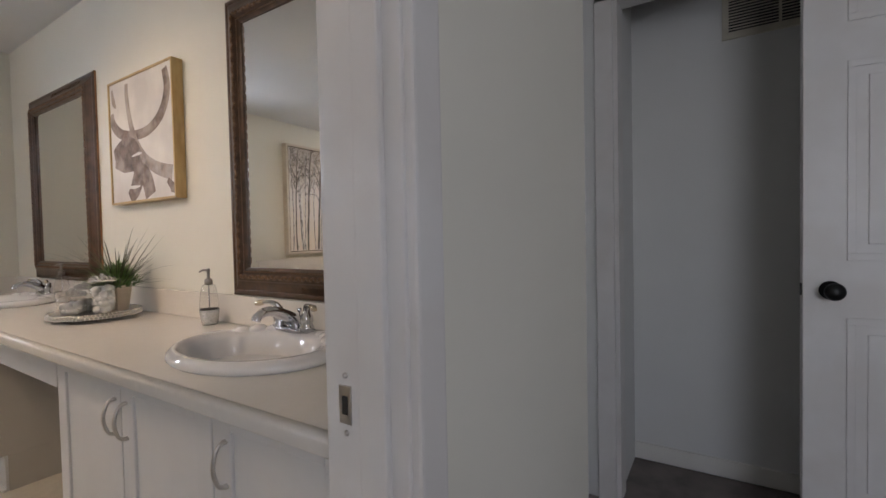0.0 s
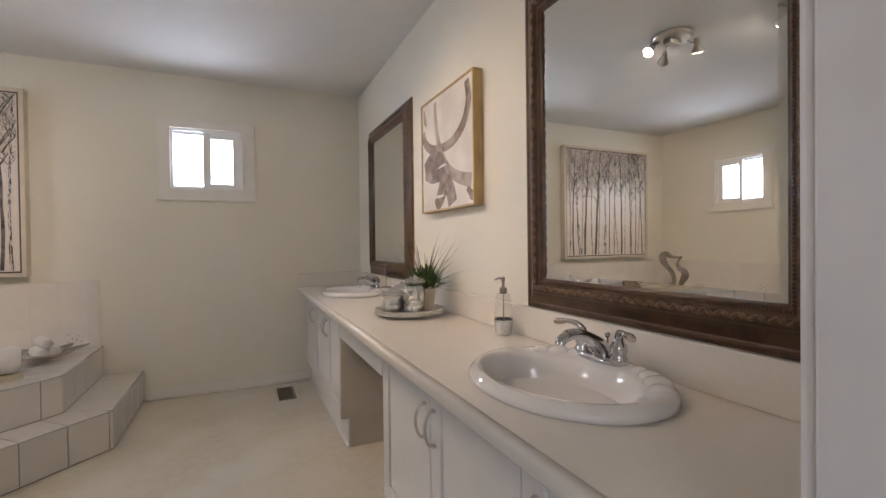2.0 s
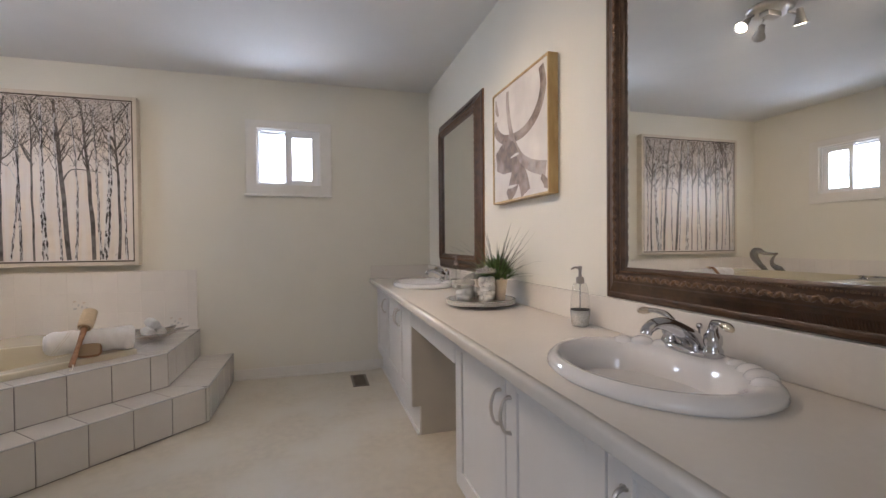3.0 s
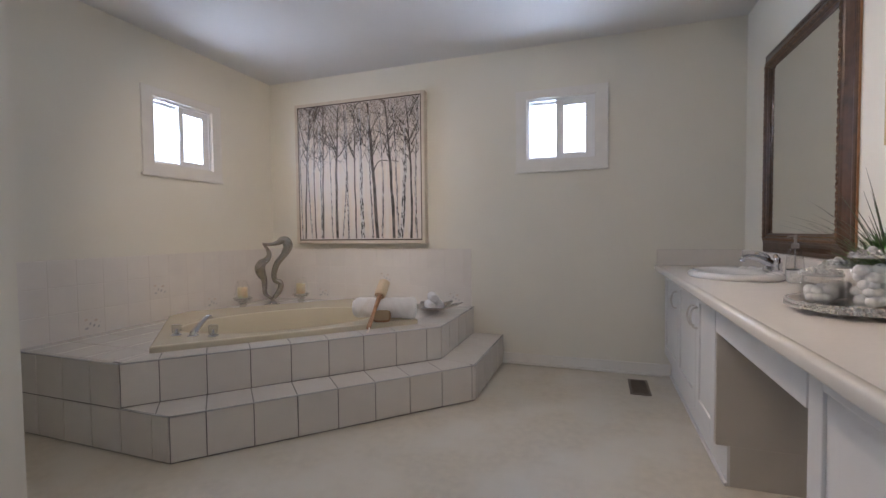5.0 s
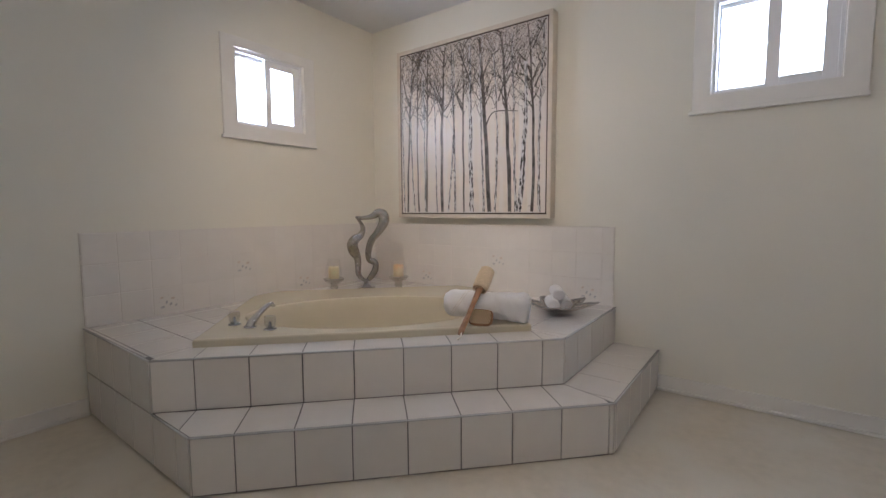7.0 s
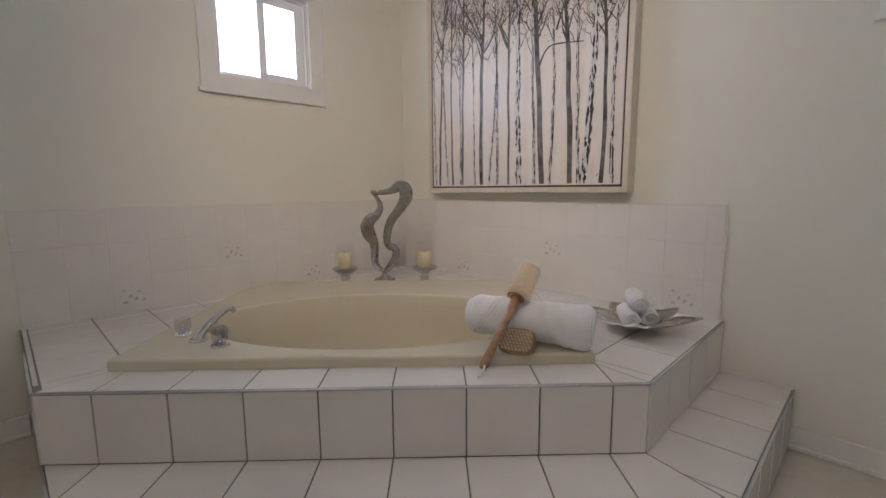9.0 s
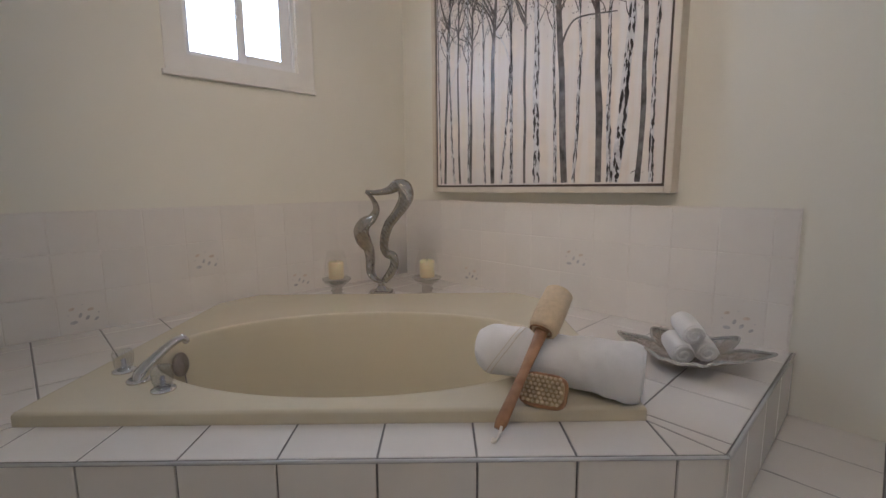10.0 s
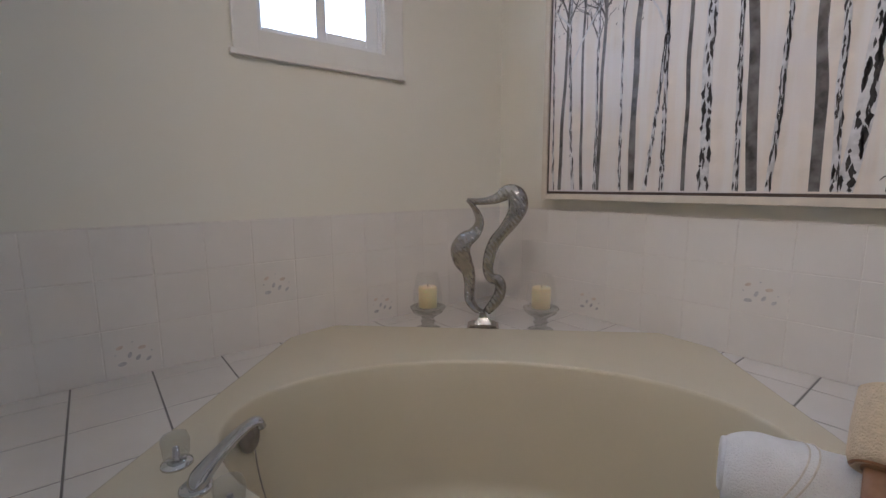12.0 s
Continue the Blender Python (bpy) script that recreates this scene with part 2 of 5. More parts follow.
M_STROKE = mat("umber_brush_stroke", (0.15, 0.10, 0.07), 0.55, vary=0.5, scale=26, bump=0.3, bump_scale=150, second=(0.36, 0.29, 0.235), mix_scale=11)
M_STROKE2 = mat("taupe_brush_stroke", (0.29, 0.225, 0.175), 0.55, vary=0.35, scale=22, bump=0.3, bump_scale=150, second=(0.50, 0.45, 0.41), mix_scale=8)
M_FLOWER = mat("faded_grey_blue_glaze", (0.50, 0.49, 0.495), 0.25, vary=0.2, scale=60)
M_FLOWER2 = mat("faded_peach_glaze", (0.66, 0.56, 0.48), 0.25, vary=0.15, scale=60)
M_VENT = mat("brown_metal_register", (0.20, 0.165, 0.13), 0.45, 0.4, vary=0.15, scale=30)
M_GRILLE = mat("cream_metal_grille", (0.60, 0.56, 0.46), 0.45, vary=0.06, scale=20)
# near-black: shade in strike hole and vents as colour, also soap line, wick
M_DARK = mat("recess_shade_and_dark_parts", (0.03, 0.028, 0.026), 0.9, vary=0.2, scale=20)
M_VINYL = mat("white_vinyl_window", (0.80, 0.80, 0.80), 0.3, vary=0.02, scale=8)
M_ROPE = mat("white_cotton_cord", (0.75, 0.70, 0.62), 0.9, vary=0.1, scale=90, bump=0.6, bump_scale=400)
M_PEWTER = mat("dark_pewter", (0.34, 0.31, 0.29), 0.3, 1.0, vary=0.08, scale=40)
M_BULB = glow_mat("lit_halogen_bulb", (1.0, 0.86, 0.66), 30.0)
M_OUT = glow_mat("bright_overcast_distance", (0.96, 0.98, 1.0), 2.6)

# ---- mesh helpers ----


def mesh_ob(name, bm, material):
    bmesh.ops.recalc_face_normals(bm, faces=bm.faces)
    me = bpy.data.meshes.new(name)
    bm.to_mesh(me)
    bm.free()
    me.materials.append(material)
    return new(name, me)


def part(name, bm, material, parent, label=""):
    ob = mesh_ob(name, bm, material)
    ob.parent = parent
    if label:
        tagged(ob, label)
    return ob


def struct(name, bm, material, label):
    return tagged(mesh_ob(name, bm, material), label, kind="structure")


def struct_root(name, label):
    ob = new(name)
    ob.empty_display_size = 0.1
    return tagged(ob, label, kind="structure")


def thing(name, loc, label, category, group=""):
    ob = new(name)
    ob.empty_display_size = 0.05
    ob.location = loc
    return tagged(ob, label, category, group)


def box(bm, x0, x1, y0, y1, z0, z1, bevel=0.0, seg=2):
    m = Matrix.Translation(((x0 + x1) / 2, (y0 + y1) / 2, (z0 + z1) / 2)) @ Matrix.Diagonal((x1 - x0, y1 - y0, z1 - z0, 1))
    vs = bmesh.ops.create_cube(bm, size=1, matrix=m)["verts"]
    if bevel:
        es = {e for v in vs for e in v.link_edges}
        bmesh.ops.bevel(bm, geom=list(es), offset=bevel, segments=seg, affect="EDGES", profile=0.6)
    return bm


def boxes(*rows, bevel=0.0):
    bm = bmesh.new()
    for r in rows:
        box(bm, *r, bevel=bevel)
    return bm


def lathe(bm, profile, cx=0, cy=0, cz=0, seg=32, sx=1.0, sy=1.0, cap=True):
    rings = []
    for r, z in profile:
        rings.append([bm.verts.new((cx + r * sx * math.cos(2 * math.pi * k / seg), cy + r * sy * math.sin(2 * math.pi * k / seg), cz + z)) for k in range(seg)])
    for a, b in zip(rings, rings[1:]):
        for k in range(seg):
            bm.faces.new((a[k], a[(k + 1) % seg], b[(k + 1) % seg], b[k])).smooth = True
    if cap:
        bm.faces.new(rings[0][::-1])
        bm.faces.new(rings[-1])
    return bm


def rings_mesh(bm, rings, closed_ends=(True, True)):
    made = [[bm.verts.new(p) for p in r] for r in rings]
    n = len(made[0])
    for a, b in zip(made, made[1:]):
        for k in range(n):
            bm.faces.new((a[k], a[(k + 1) % n], b[(k + 1) % n], b[k])).smooth = True
    if closed_ends[0]:
        bm.faces.new(made[0][::-1])
    if closed_ends[1]:
        bm.faces.new(made[-1])
    return bm


def smooth_path(pts, n=6):
    out = []
    p = [Vector(q) for q in pts]
    for i in range(len(p) - 1):
        a, b, c, d = p[max(i - 1, 0)], p[i], p[i + 1], p[min(i + 2, len(p) - 1)]
        for k in range(n):
            t = k / n
            out.append(0.5 * ((2 * b) + (c - a) * t + (2 * a - 5 * b + 4 * c - d) * t * t + (3 * b - a - 3 * c + d) * t ** 3))
    out.append(p[-1])
    return out


def tube(bm, pts, radii, seg=12, flat=1.0, up=(0, 0, 1), n=6, twist=0.0):
    """A swept tube; pts carry radii, flat squashes it along its second axis."""
    if not isinstance(radii, (list, tuple)):
        radii = [radii] * len(pts)
    path = smooth_path([(*q,) for q in pts], n)
    rad = []
    for i in range(len(radii) - 1):
        rad += [radii[i] + (radii[i + 1] - radii[i]) * k / n for k in range(n)]
    rad.append(radii[-1])
    rings = []
    side = None
    for i, q in enumerate(path):
        d = (path[min(i + 1, len(path) - 1)] - path[max(i - 1, 0)]).normalized()
        if side is None:
            u0 = Vector(up)
            side = d.cross(u0)
            if side.length < 1e-3:
                side = d.cross(Vector((1, 0, 0)))
        side = (side - d * side.dot(d)).normalized()
        nrm = side.cross(d)
        w = twist * i / len(path)
        ca, sa = math.cos(w), math.sin(w)
        s2, n2 = side * ca + nrm * sa, nrm * ca - side * sa
        rings.append([q + s2 * (rad[i] * math.cos(2 * math.pi * k / seg)) + n2 * (rad[i] * flat * math.sin(2 * math.pi * k / seg)) for k in range(seg)])
    return rings_mesh(bm, rings)


def clip_half(poly, a, b, c):
    """The part of a polygon where a*x + b*y >= c."""
    out = []
    for i, p in enumerate(poly):
        q = poly[(i + 1) % len(poly)]
        dp, dq = a * p[0] + b * p[1] - c, a * q[0] + b * q[1] - c
        if dp >= 0:
            out.append(p)
        if dp * dq < 0:
            t = dp / (dp - dq)
            out.append((p[0] + (q[0] - p[0]) * t, p[1] + (q[1] - p[1]) * t))
    return out


def poly_area(poly):
    return 0.5 * sum(p[0] * q[1] - q[0] * p[1] for p, q in zip(poly, poly[1:] + poly[:1]))


def shrink(poly, g):
    if len(poly) < 3:
        return []
    if poly_area(poly) < 0:
        poly = poly[::-1]
    out = list(poly)
    for p, q in zip(poly, poly[1:] + poly[:1]):
        dx, dy = q[0] - p[0], q[1] - p[1]
        l = math.hypot(dx, dy)
        if l < 1e-5:
            continue
        nx, ny = -dy / l, dx / l
        out = clip_half(out, nx, ny, nx * p[0] + ny * p[1] + g)
        if len(out) < 3:
            return []
    return out


def slab(bm, poly, z0, z1, m=None, chamfer=0.0):
    """A prism on a plan polygon, its top edge eased by chamfer; m lays it onto another plane."""
    if poly_area(poly) < 0:
        poly = poly[::-1]
    top = shrink(poly, chamfer) if chamfer else poly
    if len(top) != len(poly):
        top, chamfer = poly, 0.0
    rows = [[(*p, z0) for p in poly], [(*p, z1 - chamfer * 0.7) for p in poly]]
    if chamfer:
        rows.append([(*p, z1) for p in top])
    vs = [[bm.verts.new((m @ Vector(p)) if m else p) for p in r] for r in rows]
    n = len(poly)
    for a, b in zip(vs, vs[1:]):
        for k in range(n):
            bm.faces.new((a[k], a[(k + 1) % n], b[(k + 1) % n], b[k]))
    bm.faces.new(vs[0][::-1])
    bm.faces.new(vs[-1])
    return bm


def plane_matrix(origin, xdir, ydir):
    x, y = Vector(xdir).normalized(), Vector(ydir).normalized()
    z = x.cross(y)
    m = Matrix((x, y, z)).transposed().to_4x4()
    m.translation = origin
    return m


def plate_with_hole(bm, x0, x1, y0, y1, z0, z1, cx, cy, rx, ry, n=48):
    angs = sorted([2 * math.pi * k / n for k in range(n)] + [math.atan2(y - cy, x - cx) % (2 * math.pi) for x in (x0, x1) for y in (y0, y1)])
    o, i = [], []
    for a in angs:
        ca, sa = math.cos(a), math.sin(a)
        t = min([(x1 - cx) / ca if ca > 1e-9 else ((x0 - cx) / ca if ca < -1e-9 else 1e9), (y1 - cy) / sa if sa > 1e-9 else ((y0 - cy) / sa if sa < -1e-9 else 1e9)])
        o.append((cx + ca * t, cy + sa * t))
        i.append((cx + rx * ca, cy + ry * sa))
    vv = [[bm.verts.new((*p, z)) for p in ring] for ring, z in ((o, z0), (o, z1), (i, z1), (i, z0))]
    m = len(angs)
    for a, b in ((0, 1), (1, 2), (2, 3), (3, 0)):
        for k in range(m):
            bm.faces.new((vv[a][k], vv[a][(k + 1) % m], vv[b][(k + 1) % m], vv[b][k]))
    return bm


def ball(bm, cx, cy, cz, r, sz=1.0, seg=12, sx=1.0, sy=1.0):
    bmesh.ops.create_uvsphere(bm, u_segments=seg, v_segments=max(6, seg // 2), radius=r, matrix=Matrix.Translation((cx, cy, cz)) @ Matrix.Diagonal((sx, sy, sz, 1)))
    for f in bm.faces:
        f.smooth = True
    return bm


def ribbon(bm, pts, widths, z, m, n=5):
    """A flat painted stroke: a strip of varying width, 0.6 mm proud, on the plane of m."""
    path = smooth_path([(x, y, 0) for x, y in pts], n)
    w = []
    for i in range(len(widths) - 1):
        w += [widths[i] + (widths[i + 1] - widths[i]) * k / n for k in range(n)]
    w.append(widths[-1])
    prev = None
    for i, q in enumerate(path):
        d = (path[min(i + 1, len(path) - 1)] - path[max(i - 1, 0)]).normalized()
        s = Vector((-d.y, d.x, 0)) * w[i] / 2
        row = [bm.verts.new(m @ (q + s + Vector((0, 0, z - 0.0005)))), bm.verts.new(m @ (q + s * 0.8 + Vector((0, 0, z)))),
               bm.verts.new(m @ (q - s * 0.8 + Vector((0, 0, z)))), bm.verts.new(m @ (q - s + Vector((0, 0, z - 0.0005))))]
        if prev:
            for k in range(3):
                bm.faces.new((prev[k], prev[k + 1], row[k + 1], row[k]))
        prev = row
    return bm


# ---- the room's shell ----
XL, XR, YF, YS, YH, H = -2.81, 1.04, 4.40, 0.66, 0.54, 2.44
PX, PY = -1.50, 1.76          # corner of the boxed-out wall
JR, JL = 0.393, -0.387        # faces of the door jambs
WIN = (0.67, 0.61, 0.08, 0.585, 0.08, 0.55)   # casing width, height; opening from, to, sill, head

struct("floor", boxes((XL, XR, YH, YF, -0.06, 0.0)), M_FLOOR, "cream mottled sheet vinyl bathroom floor")
struct("floor_hall", boxes((-1.45, 3.3, -2.75, YH, -0.06, 0.0), (1.19, 3.3, YH, 0.95, -0.06, 0.0)), M_HALLFLOOR, "dark grey-brown hallway floor")
struct("ceiling", boxes((XL - 0.16, 1.19, YH, YF + 0.16, H, H + 0.08)), M_CEIL, "flat white painted bathroom ceiling")
struct("ceiling_hall", boxes((-1.45, 3.3, -2.75, YH, H, H + 0.08), (1.19, 3.3, YH, 0.95, H, H + 0.08)), M_CEIL, "flat white hallway ceiling")

wx, wz = -0.485, 1.495
wy2, wz2 = 3.13, 1.46
a0, a1, b0, b1 = WIN[2:]
wall_north = struct("wall_north", boxes((XL - 0.16, wx + a0, YF, YF + 0.16, 0, H), (wx + a1, XR + 0.12, YF, YF + 0.16, 0, H),
                                        (wx + a0, wx + a1, YF, YF + 0.16, 0, wz + b0), (wx + a0, wx + a1, YF, YF + 0.16, wz + b1, H)), M_WALL,
                    "cream painted wall with a small window")
wall_west = struct("wall_west", boxes((XL - 0.16, XL, PY - 0.1, wy2 + a0, 0, H), (XL - 0.16, XL, wy2 + a1, YF, 0, H),
                                      (XL - 0.16, XL, wy2 + a0, wy2 + a1, 0, wz2 + b0), (XL - 0.16, XL, wy2 + a0, wy2 + a1, wz2 + b1, H)), M_WALL,
                   "cream painted wall beside the bathtub with a small window")
struct("wall_east", boxes((XR, XR + 0.12, YS, YF, 0, H)), M_WALL, "cream painted wall behind the vanity")
struct("wall_south", boxes((PX, JL - 0.02, YH, YS, 0, H), (JR + 0.02, 1.19, YH, YS, 0, H), (JL - 0.02, JR + 0.02, YH, YS, 2.06, H)), M_WALL,
       "painted wall with the bathroom doorway")
struct("wall_partition", boxes((PX - 0.1, PX, YS, PY - 0.1, 0, H), (XL, PX, PY - 0.1, PY, 0, H)), M_WALL, "cream painted boxed-out wall corner")
# unseen walls closing the hall; the window opening is added for its daylight
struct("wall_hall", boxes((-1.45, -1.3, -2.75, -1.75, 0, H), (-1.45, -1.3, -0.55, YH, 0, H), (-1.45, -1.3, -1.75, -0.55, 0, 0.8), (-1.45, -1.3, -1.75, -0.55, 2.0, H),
                          (-1.3, 3.3, -2.75, -2.6, 0, H), (-1.45, PX + 0.15, YH + 0.0001, YS - 0.005, 0, H)), M_HALLWALL, "pale grey-white hallway wall")
struct("wall_closet", boxes((1.9, 2.0, 0.60, 0.95, 0, H), (1.9, 2.0, -0.76, 0.60, 2.05, H), (1.9, 2.0, -2.6, -0.76, 0, H), (2.33, 2.43, -0.9, 0.72, 0, H),
                            (2.0, 2.33, 0.60, 0.72, 0, H), (2.0, 2.33, -0.9, -0.78, 0, H), (1.19, 1.9, 0.90, 0.95, 0, H), (3.2, 3.3, -2.6, 0.95, 0, H)), M_HALLWALL,
       "grey-white closet wall behind an open doorway")

# daylight in the window openings
area_lamp("window_daylight", Matrix.Translation((wx + (a0 + a1) / 2, YF + 0.20, wz + (b0 + b1) / 2)) @ pose(0, 0, 0, -90, 0, 0), 0.52, 0.48, 20, DAY)
area_lamp("window_daylight", Matrix.Translation((XL - 0.20, wy2 + (a0 + a1) / 2, wz2 + (b0 + b1) / 2)) @ pose(0, 0, 0, -90, 0, 90), 0.52, 0.48, 20, DAY)
# added soft daylight for the hall, set in the invented opening
area_lamp("added_hall_daylight", Matrix.Translation((-1.42, -1.15, 1.4)) @ pose(0, 0, 0, 90, 0, -90), 1.2, 1.2, 20, (0.88, 0.93, 1.0))
struct("backdrop", boxes((-3.2, 3.0, YF + 1.4, YF + 1.42, -0.5, 4.5)), M_OUT, "bright white overcast sky outside the window")
struct("backdrop", boxes((XL - 1.42, XL - 1.4, 0.8, 6.2, -0.5, 4.5)), M_OUT, "bright white overcast sky outside the window")

# baseboards


def baseboard(name, x0, x1, y0, y1, label="white painted wooden baseboard", h=0.085):
    bm = bmesh.new()
    box(bm, x0, x1, y0, y1, 0.007, h, bevel=0.004)
    return struct(name, bm, M_TRIM, label)


baseboard("baseboard", -0.60, 0.60, YF - 0.014, YF)
baseboard("baseboard", XL, XL + 0.014, PY, 2.385)
baseboard("baseboard", PX, PX + 0.014, YS, PY)
baseboard("baseboard", 2.316, 2.33, -0.78, 0.60, "white closet baseboard")
baseboard("baseboard", 0.46, 1.19, YH - 0.012, YH, "white hallway baseboard")


def shoe(x0, x1, y0, y1):
    bm = bmesh.new()
    box(bm, x0, x1, y0, y1, 0.001, 0.017, bevel=0.005, seg=3)
    return struct("trim", bm, M_TRIM, "white quarter-round strip along the baseboard")


shoe(-0.60, 0.545, YF - 0.028, YF - 0.0145)
shoe(XL + 0.0145, XL + 0.028, PY, 2.385)

# windows


def window(name, m, label, mid=0.328, stile=0.052, half=0.027):
    root = struct_root(name, label)
    w, h = WIN[0], WIN[1]

    def wpart(nm, rows, material, parent=root, bevel=0.0, lab=""):
        bm = bmesh.new()
        for r in rows:
            box(bm, *r, bevel=bevel)
        bm.transform(m)
        return part(nm, bm, material, parent, lab)
    c = 0.016
    wpart("casing", [(0, a0 + 0.004, 0.0, h, 0, c)], M_TRIM, bevel=0.004)
    wpart("casing", [(a1 - 0.004, w, 0.0, h, 0, c)], M_TRIM, bevel=0.004)
    wpart("casing", [(a0, a1, b1 - 0.004, h, 0, c)], M_TRIM, bevel=0.004)
    wpart("window_sill", [(-0.012, w + 0.004, -0.008, 0.012, -0.001, c + 0.008), (a0, a1, 0.012, b0 + 0.004, 0, c)], M_TRIM, bevel=0.003)
    wpart("reveal", [(a0, a0 + 0.008, b0, b1, -0.15, 0), (a1 - 0.008, a1, b0, b1, -0.15, 0), (a0 + 0.008, a1 - 0.008, b0, b0 + 0.008, -0.15, 0),
                     (a0 + 0.008, a1 - 0.008, b1 - 0.008, b1, -0.15, 0)], M_TRIM)
    f = a0 + 0.008, a1 - 0.008, b0 + 0.008, b1 - 0.008
    wpart("window_frame", [(f[0], f[0] + 0.014, f[2], f[3], -0.085, -0.004), (f[1] - 0.014, f[1], f[2], f[3], -0.085, -0.004), (f[0] + 0.014, f[1] - 0.014, f[2], f[2] + 0.014, -0.085, -0.004),
                           (f[0] + 0.014, f[1] - 0.014, f[3] - 0.014, f[3], -0.085, -0.004)], M_VINYL, bevel=0.002)
    g = f[0] + 0.014, f[1] - 0.014, f[2] + 0.014, f[3] - 0.014
    s1 = wpart("fixed_sash", [(g[0], g[0] + 0.012, g[2], g[3], -0.062, -0.042), (mid - 0.02, mid + 0.015, g[2], g[3], -0.062, -0.042), (g[0] + 0.012, mid - 0.02, g[2], g[2] + 0.012, -0.062, -0.042),
                              (g[0] + 0.012, mid - 0.02, g[3] - 0.022, g[3], -0.062, -0.042)], M_VINYL, bevel=0.002)
    s2 = wpart("sliding_sash", [(mid - half, mid + half, g[2], g[3], -0.036, -0.012), (g[1] - stile, g[1], g[2], g[3], -0.036, -0.012), (mid + half, g[1] - stile, g[2], g[2] + 0.030, -0.036, -0.012),
                                (mid + half, g[1] - stile, g[3] - 0.046, g[3], -0.036, -0.012)], M_VINYL, bevel=0.003)
    p1 = wpart("pane", [(g[0] + 0.01, mid - 0.018, g[2] + 0.01, g[3] - 0.02, -0.053, -0.050)], M_PANE, s1)
    p2 = wpart("pane", [(mid + half - 0.002, g[1] - stile + 0.002, g[2] + 0.028, g[3] - 0.044, -0.026, -0.023)], M_PANE, s2)
    p1.visible_shadow = p2.visible_shadow = False
    wpart("latch", [(mid - 0.014, mid - 0.004, 0.28, 0.335, -0.012, -0.004), (mid - 0.022, mid - 0.012, 0.295, 0.315, -0.014, -0.003)], M_VINYL, s2, 0.002, "small white sash latch")
    return root


window("window_1", plane_matrix((wx, YF, wz), (1, 0, 0), (0, 0, 1)), "small white sliding window bright with daylight")
window("window_2", plane_matrix((XL, wy2, wz2), (0, 1, 0), (0, 0, 1)), "small white sliding window above the bathtub", 0.322, 0.055, 0.020)

# bathroom doorway
door_1 = struct_root("door_1", "white painted bathroom door frame with a bare strike plate")
part("jamb", boxes((JR, JR + 0.02, YH - 0.004, YS + 0.002, 0, 2.06), bevel=0.002), M_JAMB, door_1)
part("jamb", boxes((JL - 0.02, JL, YH - 0.004, YS + 0.002, 0, 2.06), bevel=0.002), M_JAMB, door_1)
part("head_jamb", boxes((JL, JR, YH - 0.004, YS + 0.002, 2.04, 2.06)), M_JAMB, door_1)
part("door_stop", boxes((JR - 0.011, JR, YH + 0.02, YH + 0.061, 0, 2.04), bevel=0.003), M_JAMB, door_1)
part("door_stop", boxes((JL, JL + 0.011, YH + 0.02, YH + 0.061, 0, 2.04), bevel=0.003), M_JAMB, door_1)
for ya, yb in ((YH - 0.018, YH), (YS, YS + 0.014)):
    part("casing", boxes((JR + 0.006, JR + 0.062, ya, yb, 0, 2.10), bevel=0.005), M_JAMB, door_1)
    part("casing", boxes((JL - 0.062, JL - 0.006, ya, yb, 0, 2.10), bevel=0.005), M_JAMB, door_1)
    part("casing", boxes((JL - 0.005, JR + 0.005, ya, yb, 2.045, 2.10), bevel=0.005), M_JAMB, door_1)
sp = boxes((JR - 0.0025, JR, 0.622, 0.642, 0.884, 0.932), bevel=0.001)
part("strike_plate", sp, M_NICKEL, door_1, "small worn metal strike plate")
# dark plate on the strike, standing in for the shade in its hole
part("strike_hole_shade", boxes((JR - 0.0032, JR - 0.0024, 0.627, 0.636, 0.896, 0.919)), M_DARK, door_1)
for zz in (0.872, 0.944):
    bm = bmesh.new()
    ball(bm, JR, 0.632, zz, 0.004, seg=8)
    part("screw", bm, M_NICKEL, door_1)

# closet doorway and door
door_2 = struct_root("door_2", "white panelled closet door with a black knob, standing ajar")
part("casing", boxes((1.885, 1.9, 0.603, 0.675, 0, 2.10), bevel=0.004), M_JAMB, door_2)
part("casing", boxes((1.885, 1.9, -0.83, 0.675, 2.045, 2.10), bevel=0.004), M_JAMB, door_2)
part("jamb", boxes((1.895, 2.0, 0.586, 0.6, 0, 2.05)), M_JAMB, door_2)
dm = plane_matrix((1.838, 0.012, 0.012), (0.07, -0.997, 0), (0, 0, 1))


def panel_door(m, w, h, t, material, parent):
    bm = bmesh.new()
    box(bm, 0, w, 0, h, -t, 0, bevel=0.003)
    bm.transform(m)
    leaf = part("leaf", bm, material, parent)
    for xa, xb in ((0.11, w / 2 - 0.05), (w / 2 + 0.05, w - 0.11)):
        for za, zb in ((0.22, 0.82), (1.0, 1.62), (1.74, h - 0.11)):
            b2 = bmesh.new()
            for r in ((xa, xb, za, za + 0.022), (xa, xb, zb - 0.022, zb), (xa, xa + 0.022, za + 0.022, zb - 0.022), (xb - 0.022, xb, za + 0.022, zb - 0.022)):
                box(b2, *r, -0.002, 0.004, bevel=0.002)
            box(b2, xa + 0.05, xb - 0.05, za + 0.05, zb - 0.05, -0.002, 0.004, bevel=0.003)
            b2.transform(m)
            part("door_panel", b2, material, leaf)
    return leaf


